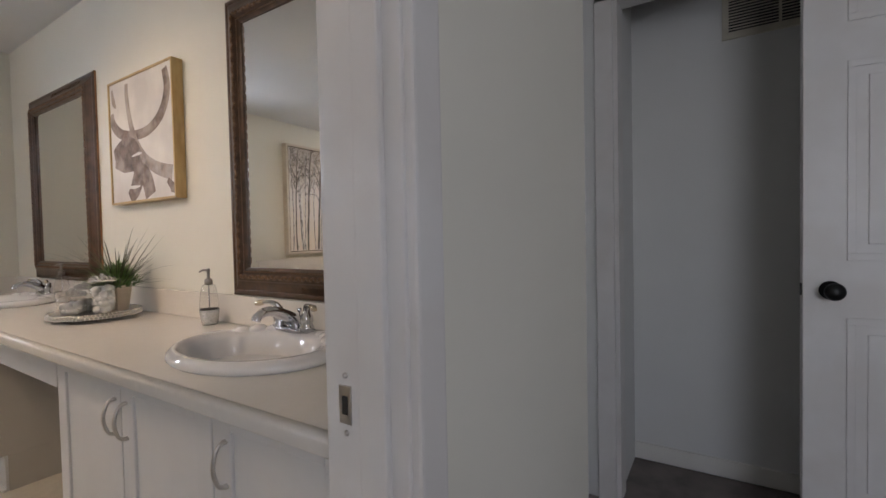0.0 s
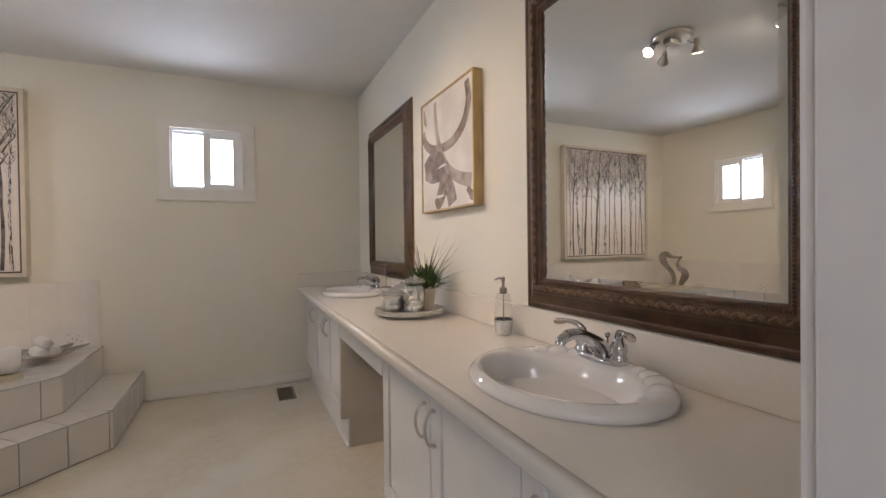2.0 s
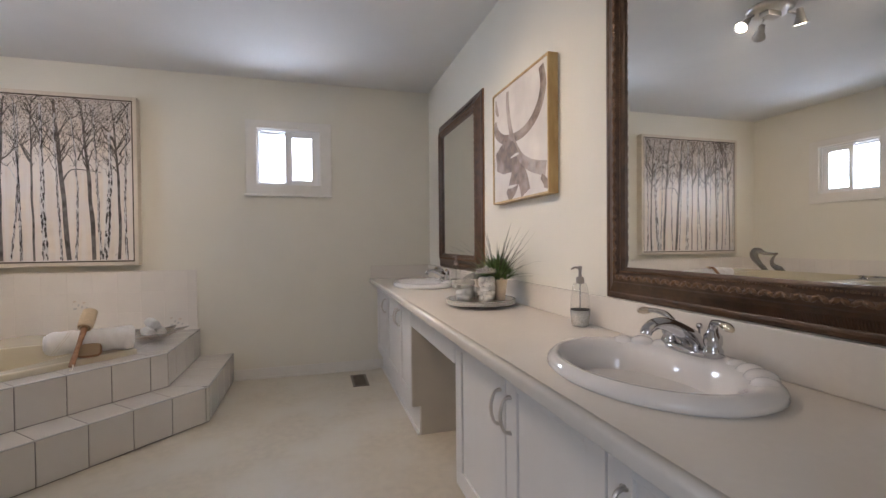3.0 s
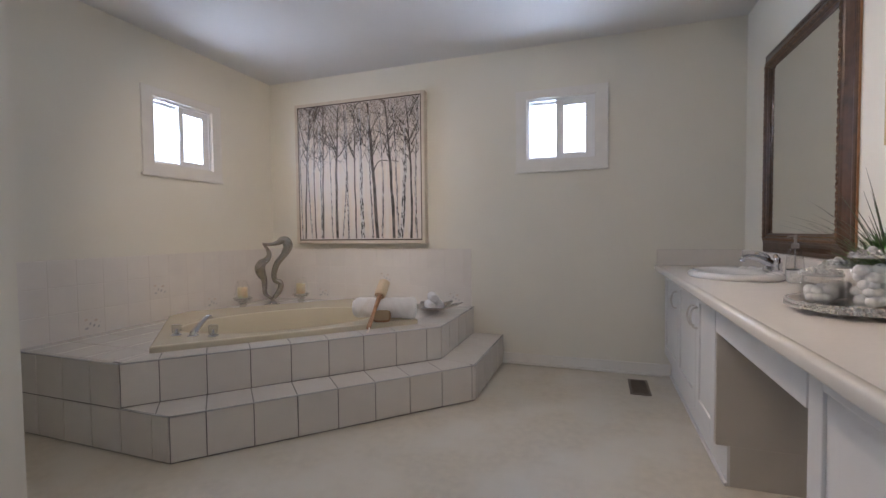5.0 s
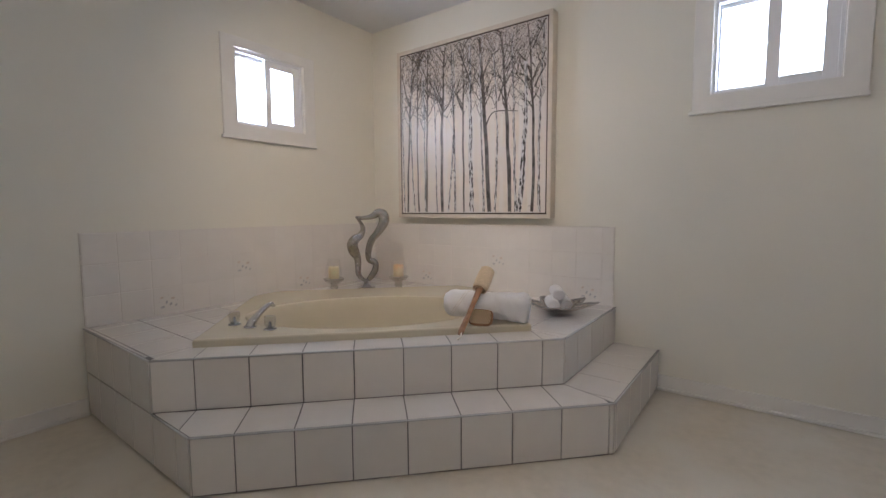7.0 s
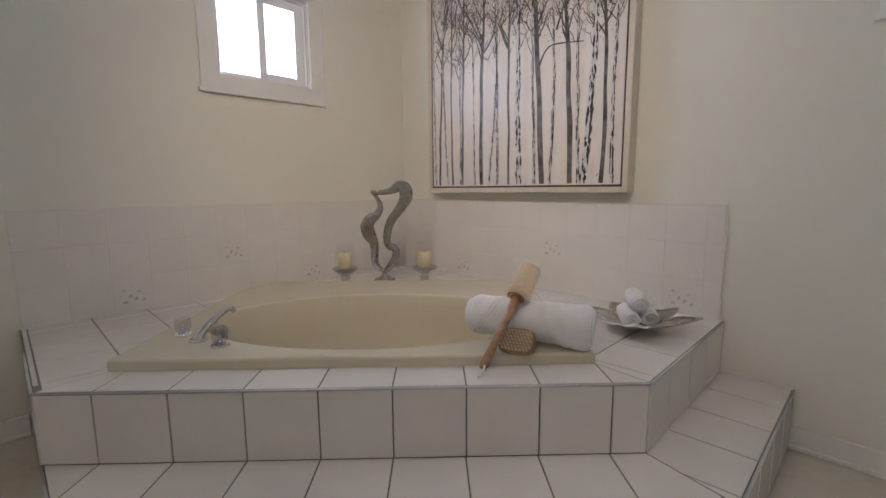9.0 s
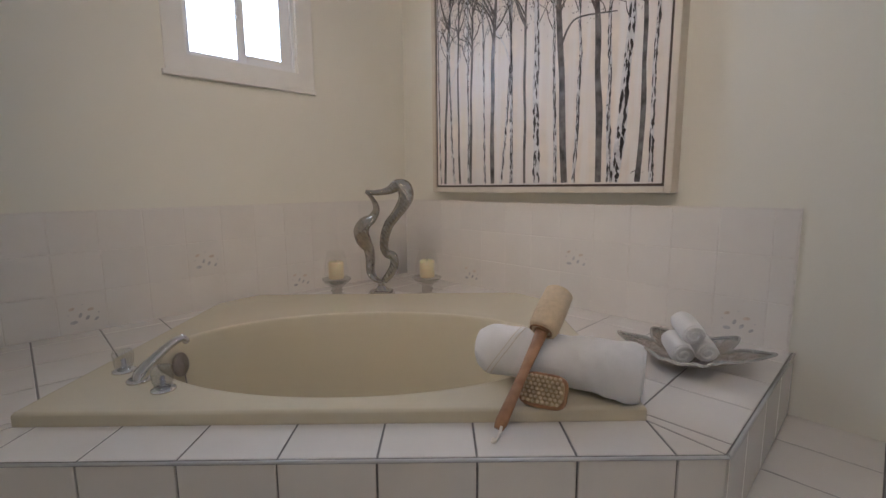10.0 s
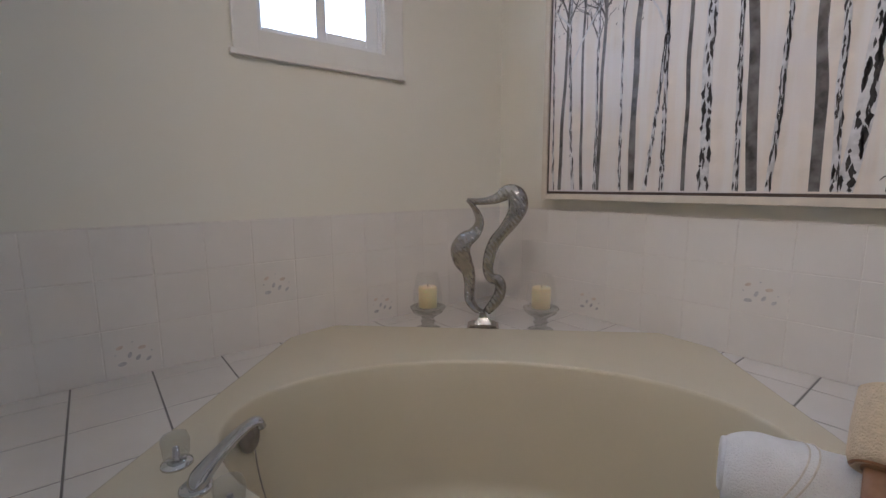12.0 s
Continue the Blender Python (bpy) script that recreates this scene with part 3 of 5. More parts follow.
leaf = panel_door(dm, 0.72, 2.02, 0.035, M_JAMB, door_2)
bm = bmesh.new()
lathe(bm, [(0.03, 0), (0.03, 0.006), (0.012, 0.01), (0.011, 0.03), (0.024, 0.036), (0.028, 0.05), (0.022, 0.062), (0.004, 0.066)], seg=24)
bm.transform(dm @ Matrix.Translation((0.07, 0.905, 0.0)))
part("door_knob", bm, M_BLACK, leaf, "round black door knob")
bm = boxes((-0.003, 0.0, 0.885, 0.925, -0.026, -0.01))
bm.transform(dm)
part("latch", bm, M_BLACK, leaf)

# return-air grille on the closet's back wall
gr = thing("air_grille", (2.329, 0.07, 1.945), "cream metal air grille with fine slats high on the wall", "vent")
part("frame", boxes((-0.012, 0, -0.16, -0.135, 0, 0.24), (-0.012, 0, 0.135, 0.16, 0, 0.24), (-0.012, 0, -0.135, 0.135, 0, 0.03), (-0.012, 0, -0.135, 0.135, 0.21, 0.24), (-0.012, 0, -0.05, -0.04, 0.03, 0.21), bevel=0.002), M_GRILLE, gr)
# dark sheet behind the slats, painted as the shade inside the duct
part("slat_gap_shade", boxes((-0.003, 0, -0.135, 0.135, 0.03, 0.21)), M_DARK, gr)
for k in range(14):
    bm = boxes((-0.010, -0.004, -0.135, 0.135, -0.002, 0.002))
    bm.transform(Matrix.Translation((0, 0, 0.04 + k * 0.0125)))
    part("slat", bm, M_GRILLE, gr)

# ---- vanity ----
FX = 0.560      # cabinet door faces
CT = 0.79       # worktop height


def bow_handle(parent, y, z0, z1, x=FX):
    bm = bmesh.new()
    zm = (z0 + z1) / 2
    tube(bm, [(x, y, z0), (x - 0.020, y, z0 + 0.008), (x - 0.031, y, zm), (x - 0.020, y, z1 - 0.008), (x, y, z1)], [0.006, 0.0045, 0.0055, 0.0045, 0.006], 10)
    for zz in (z0, z1):
        lathe(bm, [(0.009, -0.003), (0.009, 0.003)], x - 0.002, y, zz, 12)
    part("handle", bm, M_NICKEL, parent, "curved satin nickel handle")


def cabinet(y0, y1, doors, label):
    root = thing("vanity_cabinet", (0, 0, 0), label, "cabinet", "vanity cabinets")
    part("body", boxes((FX + 0.02, XR - 0.003, y0 + 0.016, y1 - 0.016, 0.165, CT - 0.041), (FX + 0.005, FX + 0.02, y0 + 0.0, y1 - 0.0, CT - 0.058, CT - 0.041)), M_CAB, root)
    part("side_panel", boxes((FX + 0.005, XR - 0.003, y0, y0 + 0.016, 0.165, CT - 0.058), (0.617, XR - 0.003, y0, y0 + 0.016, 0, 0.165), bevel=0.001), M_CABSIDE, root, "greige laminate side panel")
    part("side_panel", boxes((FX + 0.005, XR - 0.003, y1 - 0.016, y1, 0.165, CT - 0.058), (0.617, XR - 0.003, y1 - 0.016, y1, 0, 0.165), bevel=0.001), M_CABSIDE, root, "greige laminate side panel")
    part("toe_kick", boxes((0.606, 0.616, y0 + 0.0, y1 - 0.0, 0.002, 0.164)), M_CAB, root)
    part("quarter_round", boxes((0.592, 0.606, y0 - 0.008, y1 + 0.0, 0.002, 0.016), bevel=0.005), M_CAB, root)
    for ya, yb, hy in doors:
        st, zt, zb = 0.068, CT - 0.058, 0.168
        d = part("door", boxes((FX + 0.008, FX + 0.019, ya + 0.004, yb - 0.004, zb + 0.004, zt - 0.004)), M_CAB, root)
        for nm, r in (("stile", (ya, ya + st, zb, zt)), ("stile", (yb - st, yb, zb, zt)), ("rail", (ya + st, yb - st, zt - 0.04, zt)), ("rail", (ya + st, yb - st, zb, zb + 0.07))):
            part(nm, boxes((FX, FX + 0.0185, *r), bevel=0.003), M_CAB, d)
        bow_handle(d, hy, 0.568, 0.668)
    return root


cabinet(0.72, 2.155, [(1.683, 2.148, 1.714), (1.228, 1.677, 1.646), (0.79, 1.222, 1.172)], "white painted vanity cabinet under the nearer sink")
cabinet(2.975, YF - 0.003, [(2.985, 3.35, 3.318), (3.356, 3.86, 3.390), (3.866, 4.385, 3.90)], "white painted vanity cabinet by the window wall")
ap = thing("knee_apron", (0, 0, 0), "white painted apron board across the open knee space", "apron")
part("board", boxes((FX, FX + 0.019, 2.157, 2.973, 0.627, CT - 0.041), bevel=0.002), M_CAB, ap)
part("cleat", boxes((FX + 0.02, FX + 0.05, 2.157, 2.973, 0.70, CT - 0.041)), M_CAB, ap)

S1, S2 = (0.79, 1.375), (0.79, 3.62)     # sink centres
wt = thing("worktop", (0, 0, 0), "cream-white laminate vanity worktop with rounded front edge and backsplash", "worktop")
bm = bmesh.new()
ex = 0.518
for ya, yb, s in ((0.715, 1.08, None), (1.08, 1.68, S1), (1.68, 3.32, None), (3.32, 3.92, S2), (3.92, YF - 0.002, None)):
    if s:
        plate_with_hole(bm, ex, XR - 0.002, ya, yb, CT - 0.04, CT, s[0], s[1], 0.195, 0.25)
    else:
        box(bm, ex, XR - 0.002, ya, yb, CT - 0.04, CT)
part("top", bm, M_COUNTER, wt)
prof = [(ex + 0.001, CT - 0.036), (ex - 0.019, CT - 0.036), (ex - 0.023, CT - 0.033), (ex - 0.0245, CT - 0.028), (ex - 0.0245, CT - 0.009), (ex - 0.022, CT - 0.003), (ex - 0.016, CT), (ex + 0.001, CT)]
bm = bmesh.new()
rings_mesh(bm, [[(x, yy, z) for x, z in prof] for yy in (0.715, YF - 0.002)])
for f in bm.faces:
    f.smooth = len(f.verts) == 4
part("front_edge", bm, M_COUNTER, wt, "rounded cream laminate edge")
part("backsplash", boxes((XR - 0.02, XR - 0.002, 0.715, YF - 0.002, CT + 0.0005, 0.902), bevel=0.004), M_COUNTER, wt)
part("side_splash", boxes((ex - 0.01, XR - 0.0205, YF - 0.02, YF - 0.002, CT + 0.0005, 0.902), bevel=0.004), M_COUNTER, wt)


def sink(loc, label):
    root = thing("sink", loc, label, "sink", "oval sinks")

    def ring(rx, ry, z, cx=0.0, n=56):
        return [(cx + rx * math.cos(2 * math.pi * k / n) * (1.0 if math.cos(2 * math.pi * k / n) < 0 else 0.98), ry * math.sin(2 * math.pi * k / n), z) for k in range(n)]
    bm = bmesh.new()
    rings_mesh(bm, [ring(0.190, 0.245, -0.02), ring(0.212, 0.270, 0.001), ring(0.219, 0.278, 0.008), ring(0.216, 0.275, 0.020), ring(0.203, 0.260, 0.032), ring(0.188, 0.242, 0.033, -0.006),
                    ring(0.168, 0.224, 0.025, -0.026), ring(0.158, 0.214, 0.010, -0.03), ring(0.152, 0.206, -0.02, -0.032), ring(0.142, 0.193, -0.065, -0.032), ring(0.122, 0.165, -0.11, -0.032),
                    ring(0.088, 0.118, -0.142, -0.03), ring(0.05, 0.06, -0.156, -0.028), ring(0.02, 0.02, -0.16, -0.026)], (False, True))
    part("basin", bm, M_PORC, root)
    for sg in (-1, 1):
        bm = bmesh.new()
        for a, r in ((20, 0.022), (32, 0.028), (46, 0.032), (60, 0.026)):
            t = radians(a) * sg
            ball(bm, 0.176 * math.cos(t), 0.238 * math.sin(t), 0.026, r, 0.62, 18)
        part("soap_ledge", bm, M_PORC, root)
    bm = bmesh.new()
    lathe(bm, [(0.024, -0.158), (0.024, -0.153), (0.017, -0.152), (0.015, -0.156)], -0.026, 0, 0, 20)
    part("drain", bm, M_CHROME, root, "chrome sink drain")
    return root


sink((S1[0], S1[1], CT), "white oval porcelain drop-in sink with scalloped soap ledges")
sink((S2[0], S2[1], CT), "white oval porcelain drop-in sink near the window wall")


def faucet(loc, label):
    root = thing("faucet", loc, label, "faucet", "sink faucets")
    bm = bmesh.new()
    lathe(bm, [(0.055, 0), (0.055, 0.008), (0.048, 0.014), (0.02, 0.018)], seg=28, sx=0.5, sy=1.55)
    part("base", bm, M_CHROME, root)
    bm = bmesh.new()
    tube(bm, [(0.014, 0, 0.006), (0.004, 0, 0.034), (-0.03, 0, 0.056), (-0.068, 0, 0.073), (-0.10, 0, 0.076), (-0.124, 0, 0.066), (-0.132, 0, 0.052)], [0.030, 0.028, 0.024, 0.020, 0.0175, 0.016, 0.0145], 16, flat=0.8)
    part("spout", bm, M_CHROME, root)
    for sg in (-1, 1):
        bm = bmesh.new()
        lathe(bm, [(0.024, 0.004), (0.022, 0.02), (0.017, 0.028), (0.021, 0.036), (0.020, 0.052), (0.012, 0.064), (0.010, 0.075)], 0.004, 0.066 * sg, 0, 20)
        tube(bm, [(0.004, 0.066 * sg, 0.070), (-0.006, 0.076 * sg, 0.085), (-0.016, 0.10 * sg, 0.090), (-0.022, 0.118 * sg, 0.088)], [0.010, 0.008, 0.0065, 0.0065], 12)
        h = part("lever", bm, M_CHROME, root)
        bm = bmesh.new()
        tube(bm, [(-0.020, 0.114 * sg, 0.0885), (-0.026, 0.132 * sg, 0.086), (-0.030, 0.146 * sg, 0.083)], [0.008, 0.0105, 0.006], 12)
        part("tip", bm, M_BRASS, h, "polished brass lever tip")
    bm = bmesh.new()
    lathe(bm, [(0.003, 0.01), (0.003, 0.055), (0.007, 0.058), (0.008, 0.066), (0.004, 0.07)], 0.032, 0, 0, 12)
    part("lift_rod", bm, M_CHROME, root)
    return root


faucet((S1[0] + 0.158, S1[1] + 0.045, CT + 0.028), "polished chrome two-handle sink faucet with brass tips")
faucet((S2[0] + 0.158, S2[1] + 0.0, CT + 0.028), "polished chrome two-handle faucet on the farther sink")


def dispenser(loc, label):
    root = thing("soap_dispenser", loc, label, "soap dispenser", "soap dispensers")
    bm = bmesh.new()
    lathe(bm, [(0.026, 0.0), (0.029, 0.003), (0.0345, 0.045), (0.0355, 0.060), (0.033, 0.10), (0.027, 0.140), (0.023, 0.154), (0.014, 0.157)], seg=28)
    part("bottle", bm, M_BOTTLE, root, "clear glass bottle")
    bm = bmesh.new()
    lathe(bm, [(0.0265, 0.0015), (0.0295, 0.005), (0.0345, 0.040), (0.0361, 0.058), (0.0335, 0.0585)], seg=28)
    part("band", bm, M_SOAP, root, "glittering silver-white lower band")
    bm = bmesh.new()
    lathe(bm, [(0.0335, 0.0565), (0.0335, 0.0615)], seg=28)
    part("soap", bm, M_DARK, root, "dark line of liquid soap")
    bm = bmesh.new()
    lathe(bm, [(0.0145, 0.155), (0.0145, 0.175), (0.012, 0.178), (0.0055, 0.180), (0.0055, 0.202), (0.007, 0.204), (0.007, 0.216), (0.004, 0.218)], seg=20)
    tube(bm, [(0, 0, 0.211), (-0.014, 0.012, 0.212), (-0.024, 0.021, 0.205)], [0.0045, 0.0038, 0.0028], 10)
    part("pump", bm, M_PEWTER, root, "dark pewter pump")
    bm = bmesh.new()
    lathe(bm, [(0.0026, 0.06), (0.0026, 0.156)], seg=8)
    part("dip_tube", bm, M_SOAP, root)
    return root


dispenser((0.968, 1.928, CT + 0.001), "clear glass soap dispenser with silver pump beside the sink")
dispenser((0.955, 3.36, CT + 0.001), "small clear soap dispenser beside the farther sink")

# tray with jars and plant
TR = (0.815, 2.535)
tray = thing("tray", (*TR, CT), "round silver tray with a beaded rim on small feet", "tray")
bm = bmesh.new()
lathe(bm, [(0.150, 0.014), (0.158, 0.016), (0.160, 0.036), (0.155, 0.037), (0.152, 0.024), (0.02, 0.022), (0.001, 0.022)], seg=48)
part("plate", bm, M_NICKEL, tray)
bm = bmesh.new()
for k in range(72):
    a = 2 * math.pi * k / 72
    bmesh.ops.create_icosphere(bm, subdivisions=1, radius=0.0068, matrix=Matrix.Translation((0.162 * math.cos(a), 0.162 * math.sin(a), 0.021)))
    bmesh.ops.create_icosphere(bm, subdivisions=1, radius=0.0068, matrix=Matrix.Translation((0.162 * math.cos(a + 0.04), 0.162 * math.sin(a + 0.04), 0.033)))
part("beaded_rim", bm, M_BEAD, tray, "sparkling beaded rim")
for k in range(4):
    a = radians(45 + 90 * k)
    bm = bmesh.new()
    ball(bm, 0.12 * math.cos(a), 0.12 * math.sin(a), 0.008, 0.008, seg=10)
    part("foot", bm, M_CHROME, tray)
TZ = CT + 0.0235


def jar(loc, r, h, label, fill):
    root = thing("glass_jar", loc, label, "jar", "glass jars")
    bm = bmesh.new()
    lathe(bm, [(r * 0.95, 0), (r, 0.004), (r, h), (r * 0.94, h), (r * 0.94, 0.006), (0.001, 0.006)], seg=32)
    part("glass", bm, M_GLASS, root, "clear glass body")
    bm = bmesh.new()
    lathe(bm, [(r * 1.03, h + 0.001), (r * 1.03, h + 0.008), (r * 0.5, h + 0.012), (r * 0.15, h + 0.014)], seg=32)
    for k in range(16):
        a = 2 * math.pi * k / 16
        bmesh.ops.create_icosphere(bm, subdivisions=1, radius=0.006, matrix=Matrix.Translation((r * 0.85 * math.cos(a), r * 0.85 * math.sin(a), h + 0.014)))
    ball(bm, 0, 0, h + 0.024, 0.012, seg=10)
    for k in range(9):
        a = 2 * math.pi * k / 9
        bmesh.ops.create_icosphere(bm, subdivisions=1, radius=0.008, matrix=Matrix.Translation((r * 0.5 * math.cos(a), r * 0.5 * math.sin(a), h + 0.019)))
    part("lid", bm, M_BEAD, root, "jewelled silver lid")
    rnd = random.Random(int(r * 1000))
    cb = bmesh.new()
    z = 0.023
    while z < h * fill - 0.006:
        for k in range(6):
            a, q = 1.047 * k + rnd.uniform(-0.4, 0.4) + z * 40, (r * 0.92 - 0.0185) * rnd.uniform(0.8, 1.0) * (k > 0)
            ball(cb, q * math.cos(a), q * math.sin(a), z + rnd.uniform(-0.004, 0.004), 0.0175, rnd.uniform(0.8, 1.0), seg=10)
        z += 0.021
    part("cotton_balls", cb, M_COTTON, root, "white cotton balls")
    return root


jar((TR[0] + 0.012, TR[1] - 0.045, TZ), 0.050, 0.138, "tall clear glass jar of white cotton balls", 0.95)
jar((TR[0] - 0.078, TR[1] + 0.015, TZ), 0.052, 0.082, "short clear glass jar with a jewelled lid", 0.75)
jar((TR[0] - 0.005, TR[1] + 0.095, TZ), 0.040, 0.100, "small clear glass jar with a silver lid", 0.7)

pl = thing("potted_plant", (TR[0] + 0.088, TR[1] + 0.01, TZ), "leafy green grass plant in a beige clay pot", "plant")
bm = bmesh.new()
lathe(bm, [(0.038, 0), (0.040, 0.003), (0.054, 0.108), (0.055, 0.112), (0.051, 0.112), (0.048, 0.10), (0.001, 0.098)], seg=32)
part("pot", bm, M_POT, pl, "tapered beige clay pot")


def blade(bm, base, az, lean, length, droop, width):
    q, d = Vector(base), Vector((math.cos(az) * math.sin(lean), math.sin(az) * math.sin(lean), math.cos(lean)))
    side = Vector((-math.sin(az), math.cos(az), 0))
    prev = None
    for k in range(9):
        w = width * (1 - (k / 8) ** 1.6) * 0.5 + 0.0003
        nrm = side.cross(d).normalized()
        row = [bm.verts.new(q + side * w), bm.verts.new(q + nrm * w * 0.35), bm.verts.new(q - side * w)]
        if prev:
            bm.faces.new((prev[0], prev[1], row[1], row[0]))
            bm.faces.new((prev[1], prev[2], row[2], row[1]))
        prev = row
        q = q + d * (length / 8)
        d = (d + Vector((math.cos(az) * 0.3, math.sin(az) * 0.3, -1)) * droop / 8).normalized()


rnd = random.Random(5)
bm = bmesh.new()
for k in range(84):
    az = rnd.uniform(0, 6.28)
    blade(bm, (0.02 * math.cos(az), 0.02 * math.sin(az), 0.098), az + rnd.uniform(-0.3, 0.3), rnd.uniform(0.25, 1.35), rnd.uniform(0.20, 0.32), rnd.uniform(0.1, 0.8), rnd.uniform(0.0042, 0.0062))
tagged(part("grass", bm, M_LEAFDRY, pl, "long thin dark green blades"), kind="stuff")
bm = bmesh.new()
for k in range(560):
    az, lean, rr = rnd.uniform(0, 6.28), rnd.uniform(0.1, 1.35), rnd.uniform(0.0, 0.072)
    hh = rnd.uniform(0.0, 0.095) * (1 - rr / 0.10)
    blade(bm, (rr * math.cos(az), rr * math.sin(az), 0.10 + hh), az + rnd.uniform(-0.6, 0.6), lean, rnd.uniform(0.035, 0.08), 0.4, rnd.uniform(0.006, 0.010))
tagged(part("foliage", bm, M_LEAF, pl, "dense small green leaves"), kind="stuff")

# ---- mirrors on the vanity wall ----


def framed_mirror(name, y_left, width, z0, height, label):
    root = thing(name, (XR, y_left, z0), label, "mirror", "framed mirrors")
    m = plane_matrix((0, 0, 0), (0, -1, 0), (0, 0, 1))
    fw = 0.108
    prof = [(0, 0.001), (0.0, 0.008), (0.004, 0.013), (0.012, 0.016), (0.018, 0.016), (0.022, 0.014), (0.042, 0.021), (0.056, 0.028), (0.061, 0.033), (0.070, 0.037),
            (0.081, 0.036), (0.087, 0.030), (0.091, 0.027), (0.097, 0.027), (0.102, 0.022), (fw, 0.019), (fw, 0.012)]

    def corner(i, d):
        return [(d, d), (width - d, d), (width - d, height - d), (d, height - d)][i]
    for i, nm in enumerate(("bottom_rail", "side_rail", "top_rail", "side_rail")):
        bm = bmesh.new()
        rr = []
        for end in (i, (i + 1) % 4):
            rr.append([m @ Vector((*corner(end, d), h)) for d, h in prof])
        vs = [[bm.verts.new(p) for p in r] for r in rr]
        for k in range(len(prof) - 1):
            bm.faces.new((vs[0][k], vs[1][k], vs[1][k + 1], vs[0][k + 1]))
        rail = part(nm, bm, M_FRAME, root)
        # carved leaves and bead row along the rail
        horizontal = i % 2 == 0
        run = (width if horizontal else height) - 2 * 0.08
        cb = bmesh.new()
        n = int(run / 0.018)
        for k in range(n):
            t = 0.08 + run * (k + 0.5) / n
            c = {0: (t, 0.0755), 1: (width - 0.0755, t), 2: (t, height - 0.0755), 3: (0.0755, t)}[i]
            tilt = (1 if k % 2 else -1) * 0.6
            mm = m @ Matrix.Translation((c[0], c[1], 0.036)) @ Matrix.Rotation(tilt + (0 if horizontal else math.pi / 2), 4, "Z") @ Matrix.Diagonal((0.0135, 0.007, 0.0065, 1))
            bmesh.ops.create_icosphere(cb, subdivisions=1, radius=1, matrix=mm)
        n = int(run / 0.0085)
        for k in range(n):
            t = 0.08 + run * (k + 0.5) / n
            c = {0: (t, 0.094), 1: (width - 0.094, t), 2: (t, height - 0.094), 3: (0.094, t)}[i]
            bmesh.ops.create_icosphere(cb, subdivisions=1, radius=0.0036, matrix=m @ Matrix.Translation((c[0], c[1], 0.027)))
        part("carving", cb, M_FRAMEHI, rail, "worn bronze leaf carving and beading")
        if horizontal:
            fb = bmesh.new()
            for k in range(70):
                t = width * (0.42 + 0.42 * k / 69)
                c = (t, 0.034) if i == 0 else (t, height - 0.034)
                bmesh.ops.create_cube(fb, size=1, matrix=m @ Matrix.Translation((c[0], c[1], 0.0185)) @ Matrix.Rotation(0.34 if i == 0 else -0.34, 4, "X") @ Matrix.Diagonal((0.0028, 0.024, 0.003, 1)))
            part("fluting", fb, M_FRAME, rail)
    part("frame_back", boxes((-0.008, -0.001, -width + 0.003, -0.003, 0.003, height - 0.003)), M_FRAMESIDE, root)
    for ya in (-width - 0.0015, -0.0005):
        part("frame_side", boxes((-0.0085, -0.001, ya, ya + 0.002, 0.001, height - 0.001)), M_FRAMESIDE, root, "reddish brown outer edge of the frame")
    bm = bmesh.new()
    lo, hi, bv = fw - 0.004, 0.0145, 0.022
    a = [bm.verts.new(m @ Vector((*p, hi))) for p in ((lo, lo), (width - lo, lo), (width - lo, height - lo), (lo, height - lo))]
    l2 = lo + bv
    b = [bm.verts.new(m @ Vector((*p, hi + 0.0012))) for p in ((l2, l2), (width - l2, l2), (width - l2, height - l2), (l2, height - l2))]
    for k in range(4):
        bm.faces.new((a[k], a[(k + 1) % 4], b[(k + 1) % 4], b[k]))
    bm.faces.new(b)
    part("glass", bm, M_MIRROR, root, "bevelled mirror glass")
    return root


framed_mirror("mirror", 1.858, 0.963, 0.904, 1.13, "wall mirror in an ornate dark bronze-brown frame")
framed_mirror("mirror", 4.02, 0.975, 0.904, 1.13, "ornate brown wall mirror above the farther sink")

# ---- abstract picture between the mirrors ----
PW, PH, PD = 0.605, 0.593, 0.048
ab = thing("abstract_painting", (XR, 2.797, 1.304), "abstract canvas of brown brush strokes in a pale gold box frame", "painting")
am = plane_matrix((0, 0, 0), (0, -1, 0), (0, 0, 1))
for r in ((0, 0.009, 0, PH), (PW - 0.009, PW, 0, PH), (0.009, PW - 0.009, 0, 0.009), (0.009, PW - 0.009, PH - 0.009, PH)):
    bm = boxes((r[0], r[1], r[2], r[3], 0.001, PD), bevel=0.001)
    bm.transform(am)
    part("frame_rail", bm, M_GOLD, ab)
bm = boxes((0.0095, PW - 0.0095, 0.0095, PH - 0.0095, 0.002, PD - 0.006))
bm.transform(am)
part("canvas", bm, M_CANVAS2, ab, "off-white painted canvas")


def strokes(name, rows, material, z):
    for pts, ws in rows:
        bm = bmesh.new()
        ribbon(bm, [(0.012 + x * (PW - 0.024), 0.012 + y * (PH - 0.024)) for x, y in pts], [w * PW for w in ws], z, am)
        part(name, bm, material, ab)
        z += 0.0001


